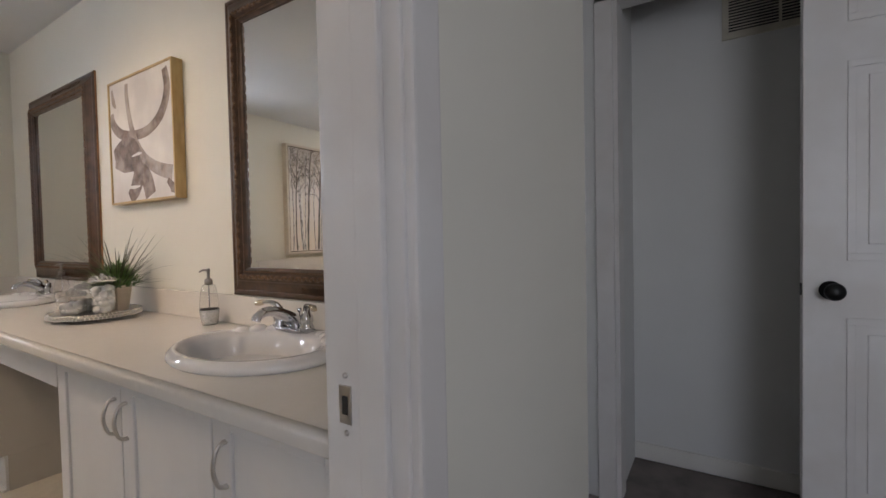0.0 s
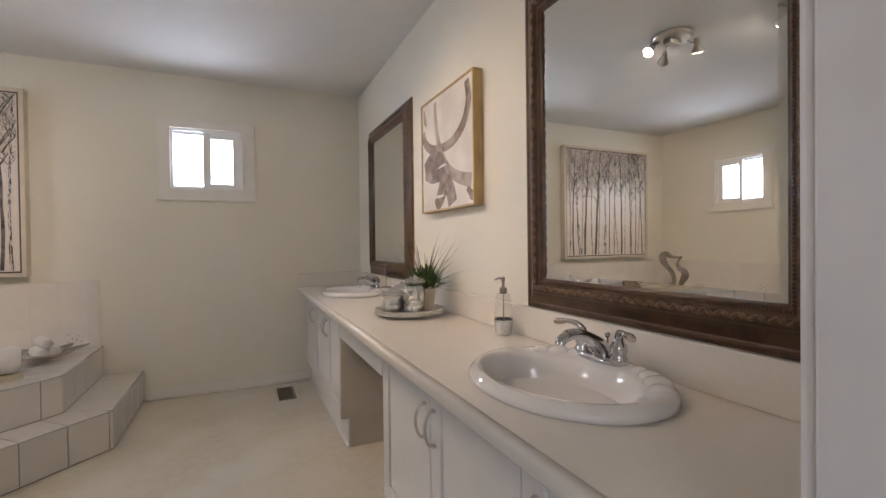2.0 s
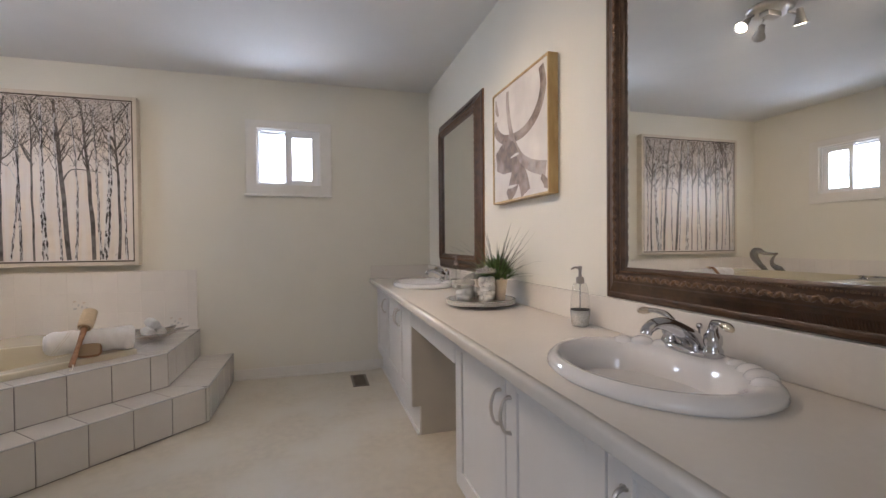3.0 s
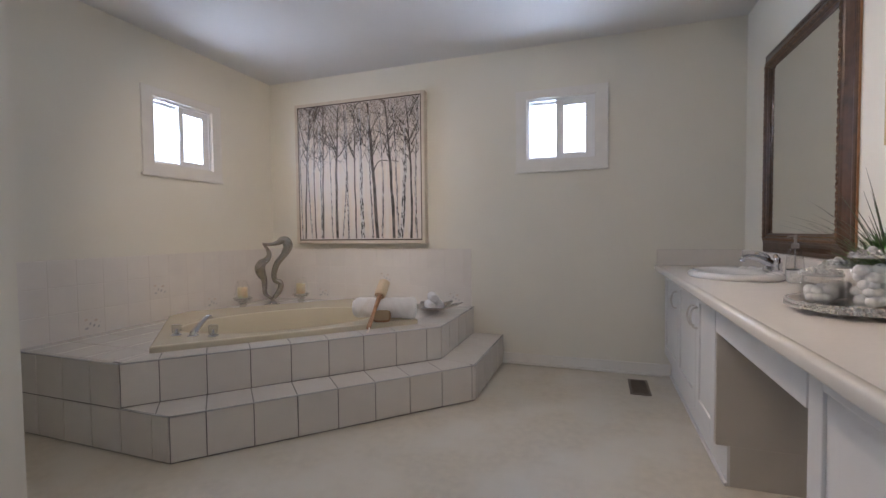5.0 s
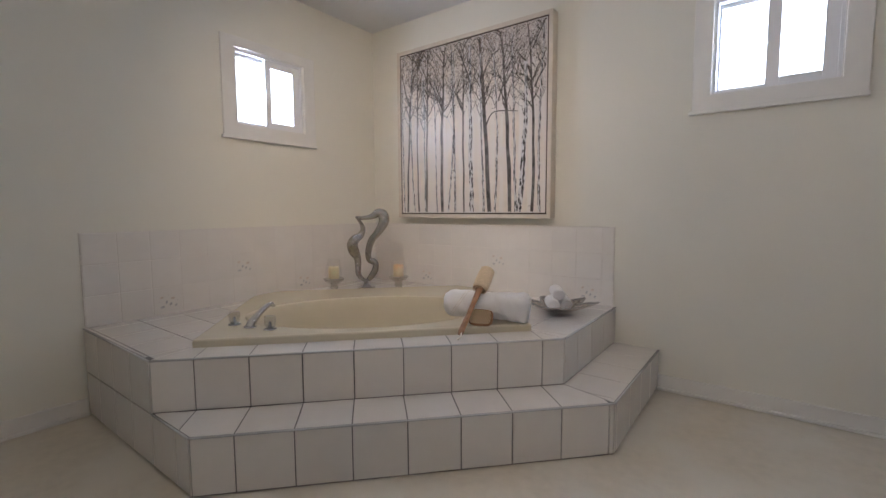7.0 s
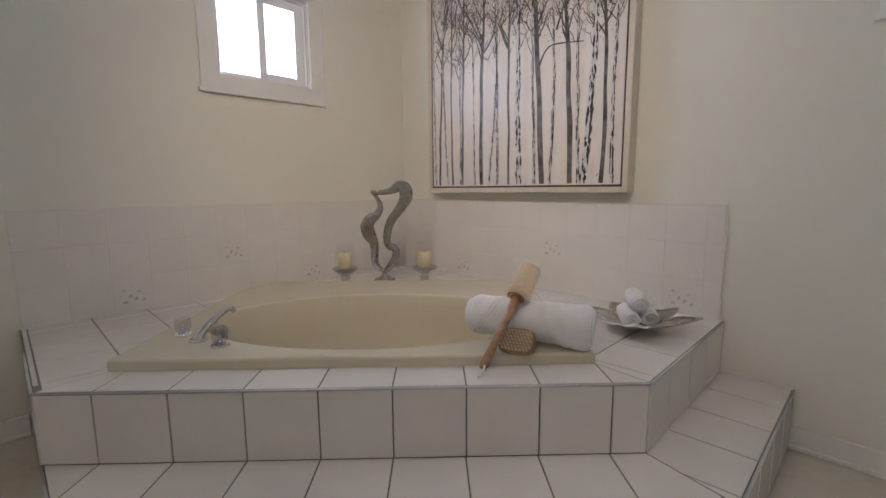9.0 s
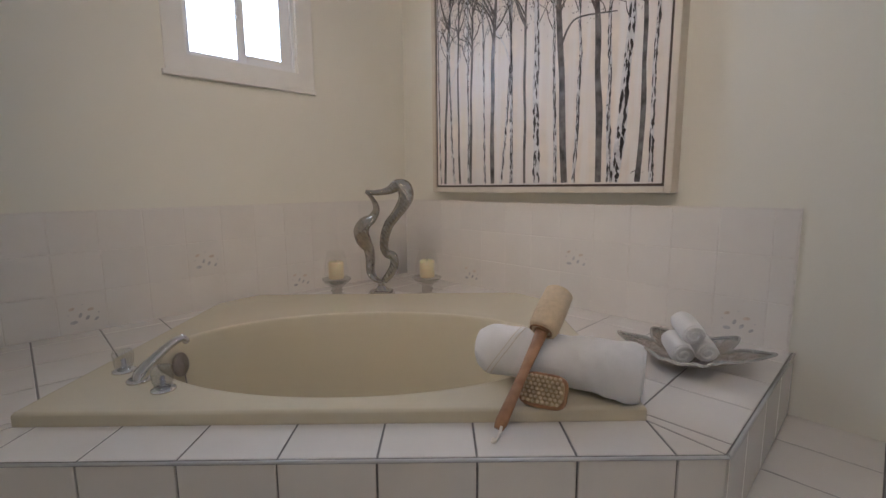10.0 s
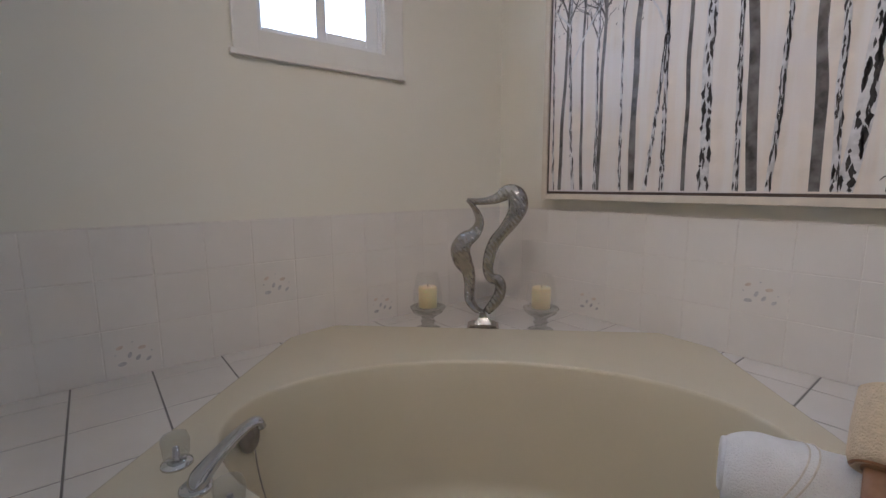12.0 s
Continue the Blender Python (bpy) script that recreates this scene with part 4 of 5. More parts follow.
Z0 = PD - 0.0052
strokes("brush_stroke", [([(0.90, 0.965), (0.93, 0.80), (0.84, 0.64), (0.66, 0.545), (0.45, 0.525), (0.20, 0.56), (0.05, 0.66), (0.03, 0.76)], [0.07, 0.09, 0.09, 0.08, 0.075, 0.08, 0.09, 0.05]),
                          ([(0.04, 0.96), (0.06, 0.86), (0.10, 0.80)], [0.02, 0.06, 0.02])], M_STROKE, Z0)
strokes("brush_stroke", [([(0.30, 0.965), (0.30, 0.84), (0.34, 0.66), (0.42, 0.48), (0.55, 0.33), (0.74, 0.23), (0.97, 0.17)], [0.05, 0.06, 0.065, 0.075, 0.085, 0.095, 0.11])], M_STROKE2, Z0 + 0.0004)
strokes("brush_stroke", [([(0.05, 0.40), (0.20, 0.43), (0.36, 0.42), (0.47, 0.34)], [0.09, 0.17, 0.18, 0.12]), ([(0.06, 0.32), (0.22, 0.30), (0.38, 0.28)], [0.05, 0.12, 0.08]),
                          ([(0.40, 0.36), (0.46, 0.22), (0.40, 0.10), (0.30, 0.02)], [0.12, 0.17, 0.16, 0.10]), ([(0.44, 0.28), (0.58, 0.16), (0.64, 0.02)], [0.10, 0.16, 0.16]),
                          ([(0.90, 0.12), (0.97, 0.06), (0.97, 0.02)], [0.04, 0.07, 0.06])], M_STROKE, Z0 + 0.0008)
strokes("brush_stroke", [([(0.20, 0.115), (0.38, 0.105), (0.48, 0.11)], [0.02, 0.03, 0.01]), ([(0.36, 0.36), (0.46, 0.37), (0.52, 0.37)], [0.01, 0.025, 0.01])], M_CANVAS2, Z0 + 0.0012)

# ---- tree painting over the bathtub ----
TW, TH, TD = 1.256, 1.245, 0.075
tp = thing("tree_painting", (-2.478, YF, 0.951), "large painting of bare birch trunks in a slim champagne frame", "painting")
tm = plane_matrix((0, 0, 0), (1, 0, 0), (0, 0, 1))
for r in ((0, 0.026, 0, TH), (TW - 0.026, TW, 0, TH), (0.026, TW - 0.026, 0, 0.026), (0.026, TW - 0.026, TH - 0.026, TH)):
    bm = boxes((*r, 0.001, TD), bevel=0.003)
    bm.transform(tm)
    part("frame_rail", bm, M_PFRAME, tp)
for r in ((0.026, 0.036, 0.026, TH - 0.026), (TW - 0.036, TW - 0.026, 0.026, TH - 0.026), (0.036, TW - 0.036, 0.026, 0.036), (0.036, TW - 0.036, TH - 0.036, TH - 0.026)):
    bm = boxes((*r, 0.001, TD - 0.008))
    bm.transform(tm)
    part("inner_line", bm, M_PLINE, tp)
bm = boxes((0.0365, TW - 0.0365, 0.0365, TH - 0.0365, 0.002, TD - 0.006))
bm.transform(tm)
part("canvas", bm, M_CANVAS, tp, "blush cream painted canvas")
CW, CH, C0 = TW - 0.076, TH - 0.076, 0.038
ZC = TD - 0.0052


def canvas_pts(pts):
    return [(C0 + min(max(x, 0.003), 0.997) * CW, C0 + min(max(y, 0.003), 0.997) * CH) for x, y in pts]


rnd = random.Random(21)
# foot, middle and head positions across the canvas, foot width
grey = [(0.047, 0.060, 0.100, 0.015), (0.141, 0.132, 0.145, 0.012), (0.203, 0.209, 0.218, 0.015), (0.327, 0.324, 0.352, 0.022), (0.487, 0.482, 0.485, 0.013),
        (0.662, 0.636, 0.592, 0.029), (0.792, 0.776, 0.730, 0.025), (0.925, 0.931, 0.890, 0.018)]
birch = [(0.020, 0.010, 0.006, 0.009), (0.106, 0.081, 0.092, 0.014), (0.194, 0.189, 0.186, 0.012), (0.288, 0.276, 0.270, 0.010), (0.370, 0.411, 0.408, 0.013), (0.425, 0.415, 0.400, 0.015),
         (0.542, 0.533, 0.528, 0.031), (0.624, 0.607, 0.597, 0.015), (0.697, 0.711, 0.670, 0.014), (0.830, 0.816, 0.800, 0.016), (0.846, 0.880, 0.868, 0.033), (0.969, 0.965, 0.988, 0.016)]
limbs = [[(0.637, 0.49), (0.665, 0.545), (0.709, 0.566), (0.836, 0.550)], [(0.325, 0.60), (0.37, 0.64), (0.406, 0.69)], [(0.318, 0.67), (0.27, 0.75), (0.216, 0.83)], [(0.49, 0.58), (0.46, 0.63), (0.431, 0.70)],
         [(0.082, 0.66), (0.04, 0.76), (0.006, 0.89)], [(0.922, 0.86), (0.95, 0.92), (0.99, 0.99)], [(0.527, 0.69), (0.55, 0.75), (0.575, 0.82)], [(0.53, 0.76), (0.49, 0.86), (0.448, 0.95)],
         [(0.716, 0.62), (0.745, 0.70), (0.79, 0.80)], [(0.934, 0.66), (0.96, 0.71), (0.995, 0.76)]]
pale_limbs = [[(0.082, 0.43), (0.13, 0.52), (0.20, 0.62)], [(0.413, 0.47), (0.38, 0.55), (0.335, 0.61)], [(0.085, 0.56), (0.05, 0.60), (0.008, 0.64)]]
tb = bmesh.new()


def trunk(x0, xm, xt, w, top, z, material, label):
    n, bm = 9, bmesh.new()
    pts, ws = [], []
    for k in range(n):
        t = top * k / (n - 1)
        x = x0 * (t - 0.42) * (t - 1) / 0.42 + xm * t * (t - 1) / (0.42 * -0.58) + xt * t * (t - 0.42) / 0.58
        pts.append((x + rnd.uniform(-0.0035, 0.0035) * (0 < k), 0.004 + t * 0.99))
        ws.append(w * CW * (1 - 0.55 * t ** 1.3) * rnd.uniform(0.86, 1.12))
    ribbon(bm, canvas_pts(pts), ws, z, tm, 4)
    return pts, part("trunk", bm, material, tp, label)


def twigs(x, y, az, length, w, depth, z):
    x2, y2 = x + math.sin(az) * length, y + math.cos(az) * length
    xm, ym = (x + x2) / 2 + rnd.uniform(-0.01, 0.01), (y + y2) / 2 + rnd.uniform(-0.006, 0.006)
    if not 0 < x2 < 1 or y > 0.99:
        return
    ribbon(tb, canvas_pts([(x, y), (xm, ym), (x2, min(y2, 0.995))]), [w * CW, w * CW * 0.75, w * CW * 0.4], z, tm, 2)
    if depth:
        for s in (-1, 1):
            if rnd.random() < 0.85:
                f = rnd.uniform(0.45, 0.95)
                twigs(x + (x2 - x) * f, y + (y2 - y) * f, az * 0.6 + s * rnd.uniform(0.3, 0.85), length * rnd.uniform(0.5, 0.78), w * 0.6, depth - 1, z)


def along(p, i):
    f = min(i, 0.999) * 8
    a, b = p[int(f)], p[int(f) + 1]
    return a[0] + (b[0] - a[0]) * (f % 1), a[1] + (b[1] - a[1]) * (f % 1)


for x0, xm, xt, w in grey:
    p, ob = trunk(x0, xm, xt, w, 0.995, ZC, M_TRUNK, "painted grey-brown trunk")
    for k in range(11):
        x, y = along(p, rnd.uniform(0.55, 0.97))
        twigs(x, y, rnd.choice((-1, 1)) * rnd.uniform(0.25, 0.65), rnd.uniform(0.08, 0.17), 0.0075, 3, ZC + 0.0003)
for x0, xm, xt, w in birch:
    top = rnd.uniform(0.80, 0.99)
    p, ob = trunk(x0, xm, xt, w, top, ZC + 0.0006, M_BIRCH, "painted white birch trunk")
    kb = bmesh.new()
    for k in range(5):
        x, y = along(p, rnd.uniform(0.58, 0.97))
        twigs(x, y, rnd.choice((-1, 1)) * rnd.uniform(0.25, 0.7), rnd.uniform(0.06, 0.13), 0.0042, 3, ZC + 0.0003)
    for k in range(int(130 * top)):
        i = rnd.uniform(0.0, 0.98)
        cx, cy = along(p, i)
        ww = w * (1 - 0.55 * i)
        s = rnd.choice((-1, 1, 1)) * ww * rnd.uniform(0.12, 0.46)
        l = rnd.uniform(0.004, 0.024)
        ribbon(kb, canvas_pts([(cx + s, cy - l), (cx + s * 0.9 + rnd.uniform(-0.002, 0.002), cy), (cx + s * 0.8, cy + l)]), [0.0010, ww * CW * rnd.uniform(0.16, 0.42), 0.0008], ZC + 0.0011, tm, 2)
    tagged(part("bark", kb, M_BARK, ob, "painted black bark marks"), kind="stuff")
for row in limbs + pale_limbs:
    pale = row in pale_limbs
    bm = bmesh.new()
    ribbon(bm, canvas_pts(row), [(0.010 if not pale else 0.008) * CW * (1 - 0.6 * k / (len(row) - 1)) for k in range(len(row))], ZC + 0.0009, tm, 4)
    part("limb", bm, M_BIRCH if pale else M_TRUNK, tp)
    for k in range(3):
        a, b = row[-2], row[-1]
        f = rnd.uniform(0.2, 1.0)
        twigs(a[0] + (b[0] - a[0]) * f, a[1] + (b[1] - a[1]) * f, rnd.uniform(-0.9, 0.9), rnd.uniform(0.04, 0.09), 0.0042, 2, ZC + 0.0008)
# fine leaf and twig dabs in the crowns
lb = bmesh.new()
for k in range(6200):
    x, y = rnd.random(), 1 - abs(rnd.gauss(0, 0.16))
    if y < 0.52:
        continue
    l, az = rnd.uniform(0.003, 0.011), rnd.uniform(-1.4, 1.4)
    dx, dy = math.sin(az) * l, math.cos(az) * l
    ribbon(tb if k % 5 < 2 else lb, canvas_pts([(x, y), (x + dx, y + dy)]), [0.0044, 0.0014], ZC + 0.0004, tm, 1)
tagged(part("twig_brushwork", tb, M_TWIG, tp, "painted umber branches and twigs"), kind="stuff")
tagged(part("leaf_brushwork", lb, M_STROKE2, tp, "painted taupe leaf dabs in the crowns"), kind="stuff")
bm = bmesh.new()
ribbon(bm, canvas_pts([(0.905, 0.03), (0.915, 0.04), (0.93, 0.032), (0.945, 0.036)]), [0.002, 0.003, 0.002, 0.001], ZC + 0.0016, tm, 3)
part("signature", bm, M_PLINE, tp, "illegible dark signature")

# ---- tiled bathtub platform ----
DZ, SZ = 0.435, 0.222
C1, C2 = (-2.02, 2.395), (-0.842, 3.615)
P1, P2 = (-1.712, 2.395), (-0.602, 3.552)
D = Vector((C2[0] - C1[0], C2[1] - C1[1])).normalized()
N = Vector((-D.y, D.x))
F0 = Vector((-1.529, 3.100))


def loc(u, v):
    q = F0 + D * u + N * v
    return (q.x, q.y)


TUB = [(-0.745, 0.0), (0.745, 0.0), (0.745, 0.98), (0.62, 1.13), (-0.62, 1.13), (-0.745, 0.98)]
tl, tr, trb, tb2, tb1, tlb = [loc(*p) for p in TUB]
REG = {"front": [C1, C2, tr, tl],
       "left": [(XL, C1[1]), C1, tl, tlb, (XL, tlb[1])],
       "left_back": [(XL, tlb[1]), tlb, tb1, (XL, tb1[1])],
       "corner": [(XL, tb1[1]), tb1, tb2, (tb2[0], YF), (XL, YF)],
       "right_back": [tb2, trb, (trb[0], YF), (tb2[0], YF)],
       "right": [tr, C2, (C2[0], YF), (trb[0], YF), trb]}
STEP = [C1, P1, P2, (P2[0], YF), (C2[0], YF), C2]

plat = thing("tub_platform", (0, 0, 0), "white tiled platform and step with dark grout lines around the bathtub", "tub surround")
bm = bmesh.new()
for poly in REG.values():
    slab(bm, poly, 0.001, DZ - 0.0018)
part("core", bm, M_GROUT, plat, "dark grey grout bed")
bm = bmesh.new()
slab(bm, [C1, P1, P2, C2], 0.001, SZ - 0.0018)
slab(bm, [C2, P2, (P2[0], YF), (C2[0], YF)], 0.001, SZ - 0.0018)
part("step_core", bm, M_GROUT, plat, "dark grey grout bed of the step")
GAP = 0.0023


def tile(poly, z0, z1, m=None, material=M_TILE, parent=plat, gap=GAP):
    p = shrink(poly, gap)
    if len(p) < 3 or abs(poly_area(p)) < 0.0006:
        return None
    bm = bmesh.new()
    slab(bm, p, z0, z1, m, 0.0014)
    return part("tile", bm, material, parent)


def cells(poly, origin, ax, ay, px, py, offs=(0, 0)):
    """Cuts a polygon into grid cells along the two axes ax, ay."""
    us = [(p[0] - origin[0]) * ax[0] + (p[1] - origin[1]) * ax[1] for p in poly]
    vs = [(p[0] - origin[0]) * ay[0] + (p[1] - origin[1]) * ay[1] for p in poly]
    out = []
    ou, ov = origin[0] * ax[0] + origin[1] * ax[1], origin[0] * ay[0] + origin[1] * ay[1]
    for i in range(math.floor((min(us) - offs[0]) / px), math.ceil((max(us) - offs[0]) / px)):
        for j in range(math.floor((min(vs) - offs[1]) / py), math.ceil((max(vs) - offs[1]) / py)):
            c = poly if poly_area(poly) > 0 else poly[::-1]
            for a, lo, o in ((ax, offs[0] + i * px, ou), (ay, offs[1] + j * py, ov)):
                pitch = px if a is ax else py
                c = clip_half(c, a[0], a[1], lo + o)
                if len(c) > 2:
                    c = clip_half(c, -a[0], -a[1], -(lo + pitch + o))
                if len(c) < 3:
                    break
            if len(c) > 2:
                out.append(c)
    return out


PITCH = 0.2050
AXD, AXN = (D.x, D.y), (N.x, N.y)
for c in cells(REG["front"], C1, AXD, AXN, PITCH, 0.5, (0.158, -0.1)):
    tile(c, DZ - 0.008, DZ)
for c in cells(REG["left"], (-2.720, 2.412), (1, 0), (0, 1), 0.2155, 0.203):
    tile(c, DZ - 0.008, DZ)
for c in cells(REG["left_back"], (-2.720, 2.412), (1, 0), (0, 1), 0.2155, 0.203) + cells(REG["corner"], (-2.73, 2.412), (1, 0), (0, 1), 0.203, 0.203):
    tile(c, DZ - 0.008, DZ)
for nm in ("right", "right_back"):
    for c in cells(REG[nm], (-0.842, 3.664), (1, 0), (0, 1), 0.203, 0.203):
        tile(c, DZ - 0.008, DZ)
# step treads
for c in cells([C1, P1, P2, C2], P1, AXD, AXN, PITCH, 0.9, (0.147, -0.4)):
    tile(c, SZ - 0.008, SZ)
for c in cells([C2, P2, (P2[0], YF), (C2[0], YF)], (P2[0], YF), (1, 0), (0, 1), 0.6, 0.203, (-0.4, 0)):
    tile(c, SZ - 0.008, SZ)


def riser(p, q, z0, z1, first, pitch=PITCH):
    """Upright tiles on the face from p to q, seen from its right-hand side."""
    p, q = Vector((*p, 0)), Vector((*q, 0))
    d = (q - p).normalized()
    m = plane_matrix(p, d, (0, 0, 1))
    for c in cells([(0, z0), ((q - p).length, z0), ((q - p).length, z1), (0, z1)], (0, 0), (1, 0), (0, 1), pitch, 1.0, (first, -0.3)):
        tile(c, -0.002, 0.006, m)


riser((XL, C1[1]), C1, SZ - 0.004, DZ - 0.004, 0.181, 0.203)
riser((XL, C1[1]), P1, 0.004, SZ - 0.006, 0.181, 0.203)
riser(C1, C2, SZ + 0.001, DZ - 0.004, 0.158)
riser(C2, (C2[0], YF), SZ + 0.001, DZ - 0.004, 0.16, 0.203)
riser(P1, P2, 0.004, SZ - 0.006, 0.147)
riser(P2, (P2[0], YF), 0.004, SZ - 0.006, 0.035, 0.203)


def edge_strip(p, q, z):
    d = Vector((q[0] - p[0], q[1] - p[1], 0))
    n = Vector((d.y, -d.x, 0)).normalized()
    bm = bmesh.new()
    tube(bm, [Vector((*p, z)) + n * 0.0045, Vector((*q, z)) + n * 0.0045], 0.0046, 8, n=1)
    part("edge_trim", bm, M_EDGE, plat, "pale grey rounded edge trim")


for p, q in (((XL, C1[1]), C1), (C1, C2), (C2, (C2[0], YF))):
    edge_strip(p, q, DZ - 0.004)
for p, q in ((C1, P1), (P1, P2), (P2, (P2[0], YF))):
    edge_strip(p, q, SZ - 0.004)

# ---- bathtub ----
TUBM = Matrix(((D.x, N.x, 0, F0.x), (D.y, N.y, 0, F0.y), (0, 0, 1, 0), (0, 0, 0, 1)))
tubo = thing("bathtub", (0, 0, 0), "cream acrylic oval bathtub set into a tiled corner platform", "bathtub")
tubo.matrix_world = TUBM
NB = 120
BC, BU, BV = (0.0, 0.435), 0.64, 0.372


def hexa(t, inset):
    c, s = math.cos(t), math.sin(t)
    best = 9
    pts = shrink(TUB, inset) if inset else TUB
    for p, q in zip(pts, pts[1:] + pts[:1]):
        ex_, ey_ = q[0] - p[0], q[1] - p[1]
        den = c * ey_ - s * ex_
        if abs(den) < 1e-9:
            continue
        r = ((p[0] - BC[0]) * ey_ - (p[1] - BC[1]) * ex_) / den
        if r > 1e-6:
            best = min(best, r)
    return (BC[0] + c * best, BC[1] + s * best)


ANG = sorted([2 * math.pi * k / NB for k in range(NB)] + [math.atan2(p[1] - BC[1], p[0] - BC[0]) % (2 * math.pi) for p in TUB])


def hex_ring(inset, z):
    return [(*hexa(t, inset), z) for t in ANG]


def oval(f, z, e=1.0):
    return [(BC[0] + BU * (1 - (1 - f) * 0.75) * math.cos(t), BC[1] + BV * f * math.sin(t), z) for t in ANG]


bm = bmesh.new()
rings_mesh(bm, [hex_ring(0, DZ - 0.02), hex_ring(0, DZ + 0.025), hex_ring(0.0025, DZ + 0.0315), hex_ring(0.007, DZ + 0.034), hex_ring(0.012, DZ + 0.0345), oval(1.06, DZ + 0.0345), oval(1.03, DZ + 0.0345), oval(1.008, DZ + 0.034), oval(1.0, DZ + 0.0315), oval(0.993, DZ + 0.024),
                oval(0.98, DZ - 0.03), oval(0.945, 0.28), oval(0.90, 0.16), oval(0.86, 0.095), oval(0.82, 0.068), oval(0.76, 0.056), oval(0.40, 0.050), oval(0.05, 0.048)], (False, True))
bm.normal_update()
for f in bm.faces:
    f.smooth = not (abs(f.normal.z) > 0.99 and f.calc_center_median().z > DZ) and not (abs(f.normal.z) < 0.02 and f.calc_center_median().z < DZ + 0.03 and f.calc_center_median().z > DZ - 0.001)
part("shell", bm, M_TUB, tubo)
bm = bmesh.new()
lathe(bm, [(0.040, 0), (0.040, 0.007), (0.036, 0.011), (0.012, 0.012), (0.010, 0.015), (0.003, 0.016)], seg=28)
bm.transform(Matrix.Translation((-0.622, 0.455, 0.395)) @ Matrix.Rotation(radians(82), 4, "Y"))
part("overflow_plate", bm, M_PEWTER, tubo, "round satin metal overflow plate")
bm = bmesh.new()
tube(bm, [(-0.606, 0.455, 0.36), (-0.597, 0.452, 0.29), (-0.575, 0.448, 0.20), (-0.545, 0.445, 0.12)], 0.0022, 6)
part("plug_chain", bm, M_PEWTER, tubo, "thin dark plug chain")

tf = thing("tub_faucet", (0, 0, DZ + 0.034), "chrome tub spout with clear acrylic knobs on the rim", "faucet")
tf.matrix_world = TUBM @ Matrix.Translation((0, 0, DZ + 0.034))
bm = bmesh.new()
tube(bm, [(-0.556, 0.166, 0.0), (-0.550, 0.172, 0.020), (-0.528, 0.194, 0.050), (-0.498, 0.224, 0.081), (-0.476, 0.245, 0.093), (-0.469, 0.252, 0.078)], [0.025, 0.024, 0.018, 0.0140, 0.0125, 0.0115], 16, flat=0.75)
lathe(bm, [(0.030, 0.0), (0.029, 0.006), (0.024, 0.010)], -0.556, 0.166, 0, 24)
part("spout", bm, M_CHROME, tf)
for u, v in ((-0.456, 0.112), (-0.642, 0.232)):
    bm = bmesh.new()
    lathe(bm, [(0.030, 0), (0.029, 0.005), (0.018, 0.010), (0.007, 0.014), (0.006, 0.036), (0.003, 0.038)], u, v, 0, 24)
    fl = part("escutcheon", bm, M_CHROME, tf)
    bm = bmesh.new()
    lathe(bm, [(0.008, 0.013), (0.021, 0.014), (0.0245, 0.024), (0.0265, 0.052), (0.023, 0.063), (0.006, 0.065)], u, v, 0, 12)
    for f in bm.faces:
        f.smooth = False
    part("knob", bm, M_ACRYL, fl, "faceted clear acrylic knob")

# ---- wall tiles ----


def tile_wall(parent, origin, xdir, length, pitch, flowers, end):
    m = plane_matrix(origin, xdir, (0, 0, 1))
    bm = bmesh.new()
    slab(bm, [(0, 0), (length, 0), (length, 0.466), (0, 0.466)], 0.0005, 0.0055, m)
    part("grout_bed", bm, M_WGROUT, parent, "pale grout bed")
    n = math.ceil(length / pitch)
    for i in range(n):
        x0, x1 = i * pitch, min(length, (i + 1) * pitch)
        for j in range(3):
            z0, z1 = j * 0.1553, (j + 1) * 0.1553
            if x1 - x0 < 0.02:
                continue
            t = tile([(x0, z0), (x1, z0), (x1, z1), (x0, z1)], 0.001, 0.0065, m, M_WTILE, parent, 0.0013)
            if t and (i, j) in flowers:
                b1m, b2m = bmesh.new(), bmesh.new()
                for px, pz, s, a, bmx in ((0.28, 0.62, 0.010, 0.4, b2m), (0.66, 0.56, 0.011, 0.2, b2m), (0.44, 0.44, 0.010, 1.2, b1m), (0.58, 0.36, 0.010, 1.0, b1m), (0.30, 0.28, 0.012, 0.1, b1m),
                                          (0.76, 0.30, 0.009, 0.7, b1m), (0.2, 0.48, 0.003, 0, b1m), (0.82, 0.46, 0.003, 0, b1m), (0.5, 0.70, 0.003, 0, b1m)):
                    cx, cz = x0 + px * pitch, z0 + pz * 0.155
                    ring = [(cx + s * (math.cos(q) * math.cos(a) - 0.55 * math.sin(q) * math.sin(a)), cz + s * (math.cos(q) * math.sin(a) + 0.55 * math.sin(q) * math.cos(a))) for q in [k * math.pi / 5 for k in range(10)]]
                    slab(bmx, ring, 0.006, 0.0069, m)
                part("petals", b1m, M_FLOWER, t, "faint grey-blue petals")
                part("petals", b2m, M_FLOWER2, t, "faint peach petals")
    bm = bmesh.new()
    xe = -0.004 if end == 0 else length
    slab(bm, [(xe, 0), (xe + 0.004, 0), (xe + 0.004, 0.47), (xe, 0.47)], 0.0005, 0.0075, m)
    slab(bm, [(0, 0.4665), (length, 0.4665), (length, 0.4690), (0, 0.4690)], 0.0005, 0.0045, m)
    part("tile_edge", bm, M_WGROUT, parent, "beige caulk at the tile edge")


LN = -0.856 - XL
tile_wall(wall_north, (XL + 0.0062, YF, DZ), (1, 0, 0), LN - 0.0062, LN / 12.45, {(11, 0): 1, (7, 1): 1, (3, 0): 1}, 1)
tile_wall(wall_west, (XL, 2.40, DZ), (0, 1, 0), YF - 2.40, 0.1495, {(2, 0): 1, (5, 1): 1, (8, 0): 1}, 0)

